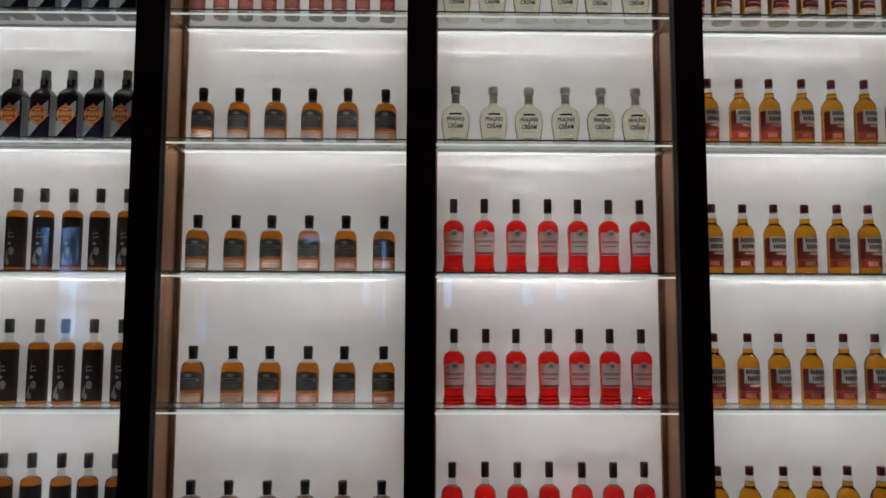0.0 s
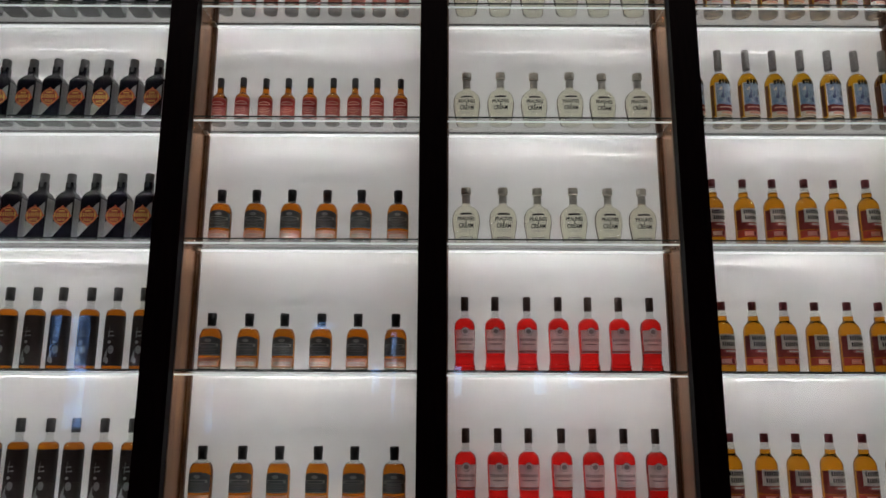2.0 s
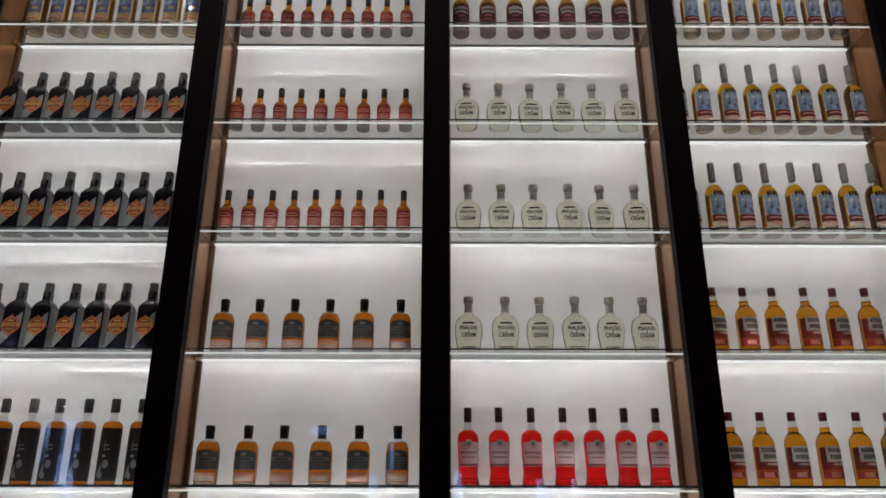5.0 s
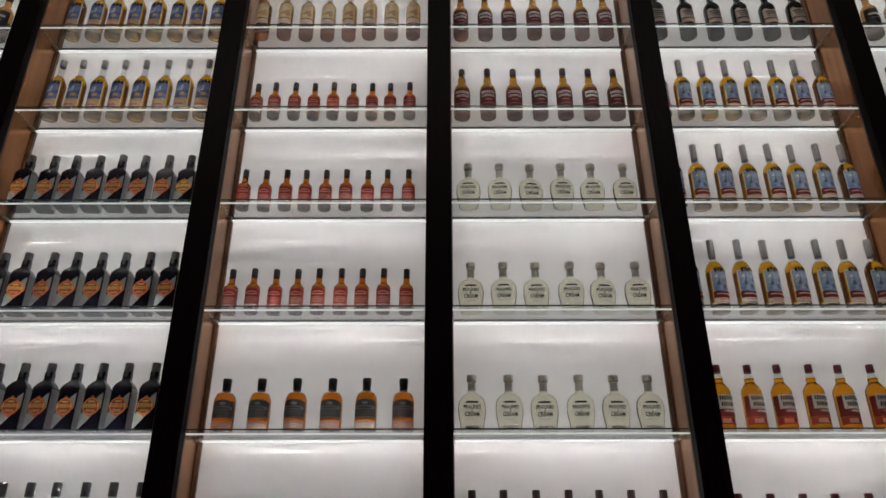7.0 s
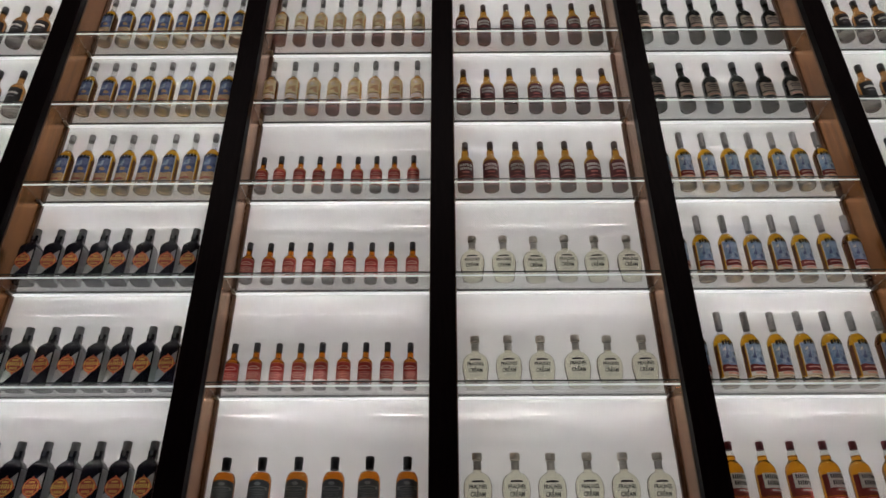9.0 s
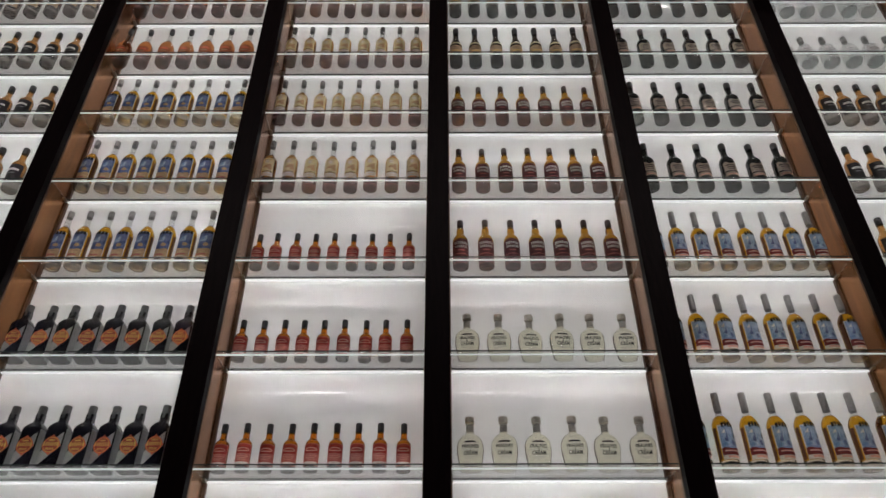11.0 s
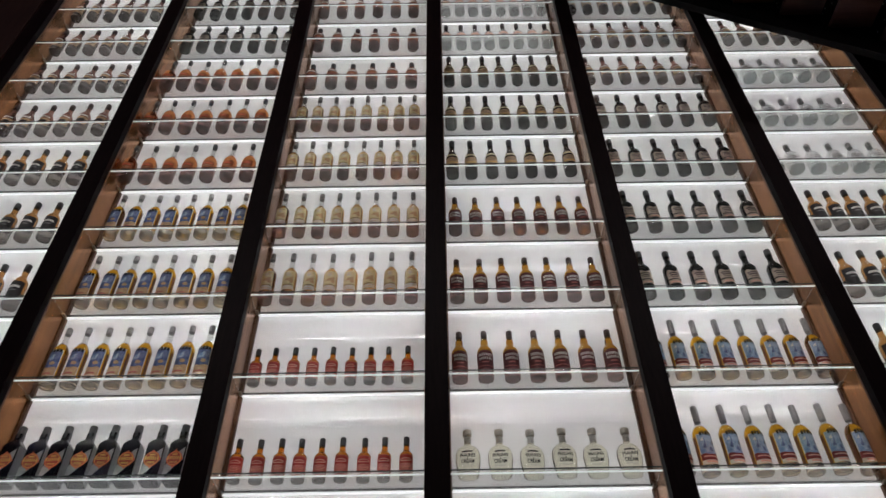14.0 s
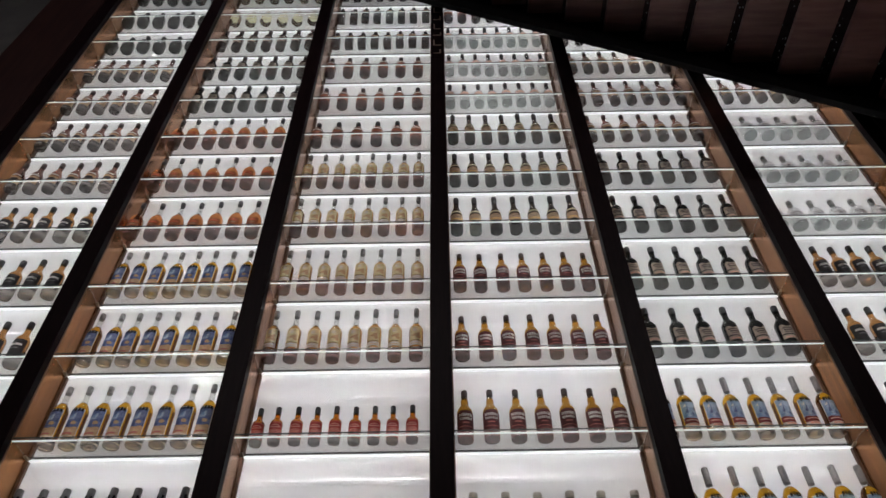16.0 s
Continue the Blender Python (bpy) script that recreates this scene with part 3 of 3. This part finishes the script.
bottle_kind("diamond", "black square bottle, orange-red diamond label, side reflection painted grey",
            [(0.036, 0), (0.0405, 0.004), (0.041, 0.012), (0.041, 0.155), (0.040, 0.172), (0.026, 0.194), (0.0165, 0.200), (0.016, 0.215), (0.016, 0.235)],
            BLACK, cap=(0.0175, 0.215, 0.272), cap_mat=CAP_SLATE, section="square", seg=32,
            patches=[(52, 128, 0.006, 0.165, SIDE_REFLECT, 0), (-46, 46, 0.052, 0.138, P_ORANGE, 2, "diamond"), (-40, 40, 0.060, 0.130, P_ORANGE, 3, "disc"), (-36, 36, 0.065, 0.125, P_YELLOW, 4, "disc"), (-34, 34, 0.067, 0.123, P_RED, 5, "disc"),
                     *blocks(0.090, 0.106, 7, 36, P_YELLOW, 6), *blocks(0.074, 0.084, 5, 20, P_YELLOW, 6), (-16, 16, 0.110, 0.117, P_YELLOW, 6, "arch"),
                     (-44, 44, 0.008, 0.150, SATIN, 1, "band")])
bottle_kind("pralines", "frosted cream liqueur flask with black print and pale stopper",
            [(0.038, 0), (0.044, 0.004), (0.0455, 0.02), (0.0545, 0.070), (0.0560, 0.094), (0.0515, 0.124), (0.036, 0.144), (0.0175, 0.152), (0.0145, 0.160), (0.0140, 0.197)],
            CREAM, cap=(0.0200, 0.199, 0.225), cap_mat=CAP_STONE, section="flat", seg=28,
            patches=[(-179, 179, 0.162, 0.194, P_NECK, 1), (-26, 26, 0.110, 0.118, P_INK, 1, "arch"), (-34, 34, 0.013, 0.023, P_INK, 1), (-30, 30, 0.0155, 0.0205, P_CREAM, 2),
                     (-46, -12, 0.0800, 0.0815, P_GREYINK, 0), (12, 46, 0.0800, 0.0815, P_GREYINK, 0), (-30, 30, 0.0500, 0.0515, P_GREYINK, 0), (-22, 22, 0.0445, 0.0460, P_GREYINK, 0)],
            words=[("PRALINES", 0.0215, 0.0870, P_INK), ("&", 0.012, 0.0765, P_INK), ("CREAM", 0.0240, 0.0585, P_INK)])
bottle_kind("smallred", "small amber bottle with salmon-red label and black cap",
            [(0.026, 0), (0.0295, 0.003), (0.0300, 0.01), (0.0300, 0.114), (0.0295, 0.124), (0.020, 0.136), (0.0145, 0.142), (0.0130, 0.160), (0.0120, 0.185)],
            AMBER, cap=(0.0135, 0.170, 0.214), foot=(0.017, F_SHADE_GREY),
            patches=[(-76, 76, 0.018, 0.114, P_SALMON, 0), (-70, 70, 0.072, 0.112, P_RED, 1, "arch"), (-50, 50, 0.078, 0.096, P_BLUSH, 2, "disc"), (-40, 40, 0.083, 0.091, P_RED, 3, "disc"), (-60, 60, 0.024, 0.034, P_PALE, 1)] + lines(0.040, 0.070, 4, 48, P_BLUSH, 1, 0.3))
bottle_kind("gold", "slim golden tequila bottle with yellow label and grey foil neck",
            [(0.032, 0), (0.0365, 0.003), (0.0375, 0.012), (0.0380, 0.178), (0.036, 0.195), (0.022, 0.216), (0.0150, 0.232), (0.0130, 0.31)],
            PALE_GOLD, fill=0.226, cap=(0.0148, 0.290, 0.335), cap_mat=CAP_GREY,
            foot=(0.052, F_SHADE_PLUM), patches=[(-54, 54, 0.090, 0.186, P_GOLD, 0), (-56, 56, 0.062, 0.088, P_WHITE, 0), (-30, 34, 0.120, 0.150, P_TAN, 1, "slant"), (-26, 10, 0.150, 0.176, P_CREAM, 1, "disc"), (6, 40, 0.104, 0.130, P_TAN, 1, "disc"), (-44, 44, 0.092, 0.096, P_BROWNL, 1), (-36, 36, 0.072, 0.075, P_TAN, 1)] + lines(0.156, 0.182, 3, 42, P_TAN, 2, 0.25))
bottle_kind("maroon", "amber whiskey bottle with maroon label and dark cap",
            [(0.034, 0), (0.0385, 0.003), (0.039, 0.012), (0.0395, 0.150), (0.038, 0.172), (0.026, 0.194), (0.0180, 0.206), (0.0195, 0.226), (0.0180, 0.238), (0.0135, 0.250), (0.013, 0.275)],
            DEEP, fill=0.246, cap=(0.0158, 0.258, 0.297), cap_mat=CAP_BROWN,
            foot=(0.050, F_SHADE_PLUM), patches=[(-80, 80, 0.044, 0.150, P_MAROON, 0), (-58, 58, 0.060, 0.064, P_SALMON, 1), (-52, 52, 0.146, 0.158, P_MAROON, 0, "arch"), (-24, 24, 0.080, 0.088, P_SALMON, 1)]
            + blocks(0.122, 0.138, 8, 52, P_PALE) + blocks(0.100, 0.115, 7, 48, P_PALE))
bottle_kind("bluelabel", "golden rum bottle with blue picture label and grey neck",
            [(0.034, 0), (0.039, 0.003), (0.0395, 0.012), (0.0395, 0.18), (0.0385, 0.198), (0.028, 0.222), (0.015, 0.235), (0.0135, 0.25), (0.013, 0.30)],
            RUM, fill=0.228, cap=(0.0155, 0.252, 0.338), cap_mat=CAP_FOIL,
            foot=(0.034, F_PALE), patches=[(-90, -62, 0.040, 0.176, P_BACK, 0), (-54, 68, 0.060, 0.182, P_PALE, 0), (-48, 62, 0.064, 0.178, P_BLUE, 1), (-54, 68, 0.036, 0.060, P_PALE, 0), (-52, 66, 0.054, 0.086, P_DEEPRED, 2, "wave"),
                     (-28, -14, 0.172, 0.192, P_INK, 2), (-10, 2, 0.174, 0.195, P_INK, 2), (6, 22, 0.172, 0.193, P_INK, 2), (26, 38, 0.174, 0.195, P_INK, 2), (42, 58, 0.171, 0.190, P_INK, 2),
                     (-22, -4, 0.110, 0.150, P_NAVY, 2, "slant"), (14, 34, 0.092, 0.118, P_NAVY, 2, "disc"), (-32, -12, 0.146, 0.164, P_PALE, 2, "slant"), (36, 58, 0.128, 0.160, P_SILVER, 2, "slant"), (-34, 64, 0.068, 0.074, P_BLUSH, 3), (-24, 50, 0.042, 0.052, P_BLUSH, 1)])
bottle_kind("navylabel", "golden rum bottle with navy and orange picture label",
            [(0.034, 0), (0.039, 0.003), (0.0395, 0.012), (0.0395, 0.17), (0.0385, 0.188), (0.028, 0.212), (0.016, 0.228), (0.0140, 0.245), (0.0135, 0.29)],
            RUM, fill=0.226, cap=(0.0150, 0.284, 0.322), cap_mat=CAP_FOIL,
            foot=(0.036, F_PALE), patches=[(64, 90, 0.050, 0.168, P_BACK, 0), (-70, 54, 0.038, 0.182, P_PALE, 0), (-64, 48, 0.080, 0.178, P_NAVY, 1), (-64, 48, 0.042, 0.088, P_TAN, 2, "wave"), (-58, 8, 0.124, 0.156, P_BLUE, 2, "slant"),
                     (-10, 26, 0.096, 0.116, P_TAN, 2, "disc"), (26, 42, 0.168, 0.185, P_INK, 2), (-60, -44, 0.166, 0.184, P_INK, 2), (-38, -24, 0.168, 0.187, P_INK, 2), (-18, -2, 0.166, 0.185, P_INK, 2), (4, 22, 0.167, 0.186, P_INK, 2), (-56, 24, 0.048, 0.056, P_SALMON, 3)])
bottle_kind("oliveglass", "dark green liqueur bottle with drab tan label and black cap",
            [(0.036, 0), (0.0415, 0.003), (0.042, 0.012), (0.042, 0.165), (0.040, 0.187), (0.024, 0.212), (0.0165, 0.225), (0.016, 0.275)],
            OLIVE, cap=(0.0185, 0.268, 0.312),
            patches=[(-56, 56, 0.062, 0.156, P_DRAB, 0, "wave"), (-56, 56, 0.086, 0.094, P_BLACKL, 1, "wave"), (-40, 40, 0.128, 0.136, P_BROWNL, 1, "arch"), (-32, 34, 0.114, 0.122, P_BROWNL, 1), (-26, 28, 0.102, 0.107, P_BROWNL, 1), (-40, 40, 0.066, 0.076, P_BLUSH, 1)])
bottle_kind("tanlabel", "dark wine-shouldered bottle with tan label and dark foil neck",
            [(0.034, 0), (0.0395, 0.003), (0.040, 0.012), (0.040, 0.14), (0.038, 0.165), (0.024, 0.205), (0.016, 0.235), (0.0145, 0.28)],
            NIGHT, cap=(0.0170, 0.262, 0.322), cap_mat=CAP_BLACK,
            foot=(0.060, F_SHADE_BLACK), patches=[(-70, 70, 0.070, 0.132, P_TAN, 0), (-60, 60, 0.082, 0.090, P_YELLOW, 1), (-60, 60, 0.15, 0.162, P_GOLD, 0)] + lines(0.094, 0.126, 3, 44, P_BROWNL, 1, 0.3))
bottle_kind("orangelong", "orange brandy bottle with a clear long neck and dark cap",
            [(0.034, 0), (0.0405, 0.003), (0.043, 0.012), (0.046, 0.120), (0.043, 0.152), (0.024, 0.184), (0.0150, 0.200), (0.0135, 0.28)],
            ORANGE, fill=0.190, cap=(0.0155, 0.272, 0.305), cap_mat=CAP_SLATE, foot=(0.060, F_SHADE_PLUM), patches=[(-54, 54, 0.062, 0.118, P_RUST, 0), (-36, 36, 0.092, 0.106, P_ORANGE, 1, "arch"), (-26, 26, 0.076, 0.081, P_TAN, 1)])
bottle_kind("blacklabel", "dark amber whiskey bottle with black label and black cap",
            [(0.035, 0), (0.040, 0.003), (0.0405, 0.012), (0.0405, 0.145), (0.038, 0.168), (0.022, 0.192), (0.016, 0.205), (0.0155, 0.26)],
            DARK_AMBER, cap=(0.0175, 0.242, 0.285), foot=(0.075, F_SHADE_GREY), patches=[(-75, 75, 0.035, 0.150, P_BLACKL, 0), (-48, 48, 0.108, 0.122, P_PALE, 1, "arch"), (-30, 30, 0.088, 0.094, P_SILVER, 1)])
bottle_kind("browncarton", "brown liqueur bottle with pale collar and dark cap",
            [(0.034, 0), (0.040, 0.003), (0.041, 0.012), (0.041, 0.14), (0.036, 0.168), (0.020, 0.20), (0.0155, 0.225), (0.015, 0.265)],
            BROWN, cap=(0.0170, 0.250, 0.295), cap_mat=CAP_BROWN, foot=(0.070, F_SHADE_GREY), patches=[(-70, 70, 0.045, 0.120, P_TAN, 0), (-60, 60, 0.13, 0.142, P_CREAM, 0), (-44, 44, 0.07, 0.1, P_BROWNL, 1)])
bottle_kind("pinkround", "rosy brown round-shouldered bottle with black cap",
            [(0.036, 0), (0.043, 0.003), (0.044, 0.012), (0.044, 0.135), (0.040, 0.162), (0.020, 0.182), (0.0155, 0.195), (0.015, 0.225)],
            BROWN, cap=(0.0175, 0.205, 0.252), foot=(0.036, F_SHADE_PLUM), patches=[(-64, 64, 0.044, 0.112, P_RUST, 0), (-56, 56, 0.128, 0.138, P_PALE, 0, "arch"), (-36, 36, 0.084, 0.092, P_SALMON, 1)])
bottle_kind("clear", "clear spirit bottle with a small pale label and black cap",
            [(0.034, 0), (0.040, 0.003), (0.041, 0.012), (0.041, 0.13), (0.036, 0.156), (0.020, 0.182), (0.0155, 0.20), (0.015, 0.24)],
            CLEAR, cap=(0.0170, 0.225, 0.268), foot=(0.016, F_RING), patches=[(-56, 56, 0.096, 0.128, P_BLUSH, 0), (-50, 50, 0.058, 0.086, P_WHITE, 0), (-30, 30, 0.08, 0.086, P_GREYINK, 2)])
bottle_kind("decanter", "clear decanter bottle with pale label and dark stopper",
            [(0.040, 0), (0.047, 0.004), (0.049, 0.016), (0.048, 0.105), (0.042, 0.138), (0.022, 0.160), (0.0165, 0.170), (0.0155, 0.20)],
            CLEAR, cap=(0.0175, 0.194, 0.236), cap_mat=CAP_PALE, foot=(0.016, F_RING), patches=[(-50, 50, 0.060, 0.112, P_WHITE, 0), (-36, 36, 0.090, 0.096, P_GREYINK, 1), (-28, 28, 0.072, 0.078, P_SILVER, 1), (-40, 40, 0.030, 0.036, P_SILVER, 0)])
bottle_kind("darkdecanter", "dark squat round bottle with silver collar and black cap",
            [(0.040, 0), (0.049, 0.004), (0.052, 0.02), (0.052, 0.085), (0.045, 0.122), (0.022, 0.148), (0.0165, 0.16), (0.0155, 0.19)],
            OLIVE, cap=(0.0185, 0.180, 0.225), patches=[(-50, 50, 0.04, 0.10, P_BLACKL, 0), (-36, 36, 0.105, 0.115, P_SILVER, 0)])
bottle_kind("darksquare", "dark square liqueur bottle with a tan neck label",
            [(0.030, 0), (0.034, 0.004), (0.0345, 0.012), (0.0345, 0.15), (0.033, 0.165), (0.020, 0.182), (0.0145, 0.19), (0.014, 0.225)],
            OLIVE, cap=(0.0165, 0.205, 0.25), section="square", seg=32, patches=[(-43, 43, 0.115, 0.145, P_TAN, 0), (-40, 40, 0.03, 0.10, P_BLACKL, 0)])
bottle_kind("creamsquat", "pale yellow squat cream liqueur bottle with white cap",
            [(0.040, 0), (0.047, 0.004), (0.049, 0.018), (0.048, 0.10), (0.040, 0.13), (0.020, 0.15), (0.016, 0.16), (0.0155, 0.19)],
            YELLOW_CREAM, cap=(0.0195, 0.180, 0.218), cap_mat=CAP_STONE, patches=[(-50, 50, 0.04, 0.09, P_CREAM, 0), (-34, 34, 0.055, 0.075, P_GOLD, 1)])

NAMES = {"slate": "whiskey_bottle", "redgin": "red_liqueur_bottle", "comfort": "golden_liqueur_bottle", "tallbrown": "bourbon_bottle", "diamond": "square_black_bottle",
         "pralines": "cream_liqueur_flask", "smallred": "small_whiskey_bottle", "gold": "tequila_bottle", "maroon": "maroon_label_bottle", "bluelabel": "rum_bottle",
         "navylabel": "spiced_rum_bottle", "oliveglass": "green_glass_bottle", "tanlabel": "wine_shouldered_bottle", "orangelong": "brandy_bottle", "blacklabel": "black_label_bottle",
         "browncarton": "brown_liqueur_bottle", "pinkround": "round_shouldered_bottle", "clear": "clear_spirit_bottle", "decanter": "clear_decanter_bottle",
         "darkdecanter": "dark_decanter_bottle", "darksquare": "dark_square_bottle", "creamsquat": "squat_cream_bottle"}

# bay, first shelf, last shelf, kind, how many, places of the first and the last
STOCK = [
    (0, 4, 8, "blacklabel", 7, -2.898, -2.120), (0, 9, 12, "browncarton", 7, -2.900, -2.130), (0, 13, 15, "darkdecanter", 6, -2.880, -2.170),
    (1, -1, 1, "tallbrown", 8, -1.858, -1.121), (1, 2, 4, "diamond", 8, -1.888, -1.142), (1, 5, 7, "navylabel", 8, -1.872, -1.134),
    (1, 8, 10, "orangelong", 7, -1.930, -1.170), (1, 11, 13, "oliveglass", 7, -1.900, -1.120), (1, 14, 15, "creamsquat", 6, -1.880, -1.150),
    (2, -1, 2, "slate", 6, -0.848, -0.132), (2, 3, 5, "smallred", 9, -0.879, -0.132), (2, 6, 9, "gold", 8, -0.895, -0.125), (2, 10, 12, "pinkround", 6, -0.885, -0.155), (2, 13, 15, "darksquare", 8, -0.885, -0.095),
    (3, -1, 1, "redgin", 7, 0.137, 0.859), (3, 2, 4, "pralines", 6, 0.146, 0.857), (3, 5, 7, "maroon", 7, 0.125, 0.870), (3, 8, 10, "tanlabel", 7, 0.119, 0.859), (3, 11, 13, "clear", 8, 0.110, 0.885), (3, 14, 15, "pinkround", 7, 0.120, 0.880),
    (4, -1, 2, "comfort", 7, 1.138, 1.885), (4, 3, 5, "bluelabel", 8, 1.092, 1.893), (4, 6, 9, "oliveglass", 6, 1.142, 1.860), (4, 10, 15, "browncarton", 7, 1.130, 1.910),
    (5, 4, 4, "navylabel", 8, 2.140, 2.930), (5, 5, 7, "blacklabel", 8, 2.140, 2.930), (5, 8, 10, "decanter", 6, 2.150, 2.810), (5, 11, 15, "browncarton", 7, 2.150, 2.920),
]
rnd = random.Random(5)
DEPTH = 0.098
first = {}
for bay, k0, k1, key, count, x0, x1 in STOCK:
    label, parts = KINDS[key]
    for k in range(k0, k1 + 1):
        for i in range(count):
            x = x0 + (x1 - x0) * i / (count - 1) + rnd.uniform(-0.004, 0.004)
            spot = pose(x, DEPTH + rnd.uniform(-0.005, 0.005), shelf_z(k) + SHELF_T + 0.0004, 0, 0, rnd.uniform(-5, 5))
            if key in first:
                copy_thing(first[key], spot)
                continue
            root = tagged(new(NAMES[key]), label, "bottle", "rows of " + NAMES[key].replace("_", " ") + "s")
            for pname, me, plabel in parts:
                part(pname, me, root, plabel)
            root.matrix_basis = spot
            first[key] = root

# ---------------------------------------------------------------- the staircase overhead
RISER, nt_r, bs_r = shader("black_stone_painted_sparkle")
# white flecks in the colour stand for the sparkle on the dark risers
vo = nt_r.nodes.new("ShaderNodeTexVoronoi")
vo.inputs["Scale"].default_value = 22
rp = nt_r.nodes.new("ShaderNodeValToRGB")
rp.color_ramp.elements[0].position, rp.color_ramp.elements[1].position = 0.15, 0.19
rp.color_ramp.elements[0].color, rp.color_ramp.elements[1].color = (0.7, 0.7, 0.68, 1), (0.006, 0.006, 0.007, 1)
co_r = nt_r.nodes.new("ShaderNodeTexCoord")
nt_r.links.new(co_r.outputs["Object"], vo.inputs["Vector"])
nt_r.links.new(vo.outputs["Distance"], rp.inputs["Fac"])
nt_r.links.new(rp.outputs["Color"], bs_r.inputs["Base Color"])
bs_r.inputs["Roughness"].default_value = 0.25
SLOPE = -0.6299
stair = tagged(new("staircase"), "dark steel staircase with brown treads seen from below", "staircase")
ST_Y0, ST_Y1 = -1.45, -0.15
EX, EZ = 0.0, 7.965      # a point on the lower edge of the stringer beside the wall


def edge_z(x):
    return EZ + SLOPE * (x - EX)


def sloped(name, x0, x1, y0, y1, below, above, mat):
    bm = bmesh.new()
    v = [bm.verts.new((x, y, edge_z(x) + d)) for x in (x0, x1) for y in (y0, y1) for d in (below, above)]
    for q in ((0, 1, 3, 2), (4, 6, 7, 5), (0, 4, 5, 1), (2, 3, 7, 6), (0, 2, 6, 4), (1, 5, 7, 3)):
        bm.faces.new([v[i] for i in q])
    return part(name, mesh_of(name, bm, [mat]), stair)


sloped("stringer", -3.0, 9.0, ST_Y1 - 0.05, ST_Y1, 0.0, 0.54, STEEL)
sloped("stringer", -3.0, 9.0, ST_Y0, ST_Y0 + 0.05, 0.0, 0.54, STEEL)
n = 0
x = -2.7
while x < 8.6:
    z = edge_z(x) + 0.20
    box("tread", x, x + 0.31, ST_Y0 + 0.052, ST_Y1 - 0.052, z, z + 0.04, TREAD, stair, bevel=0.004)
    box("riser", x + 0.291, x + 0.309, ST_Y0 + 0.053, ST_Y1 - 0.053, z - 0.1420, z - 0.0005, RISER, stair)
    x += 0.29
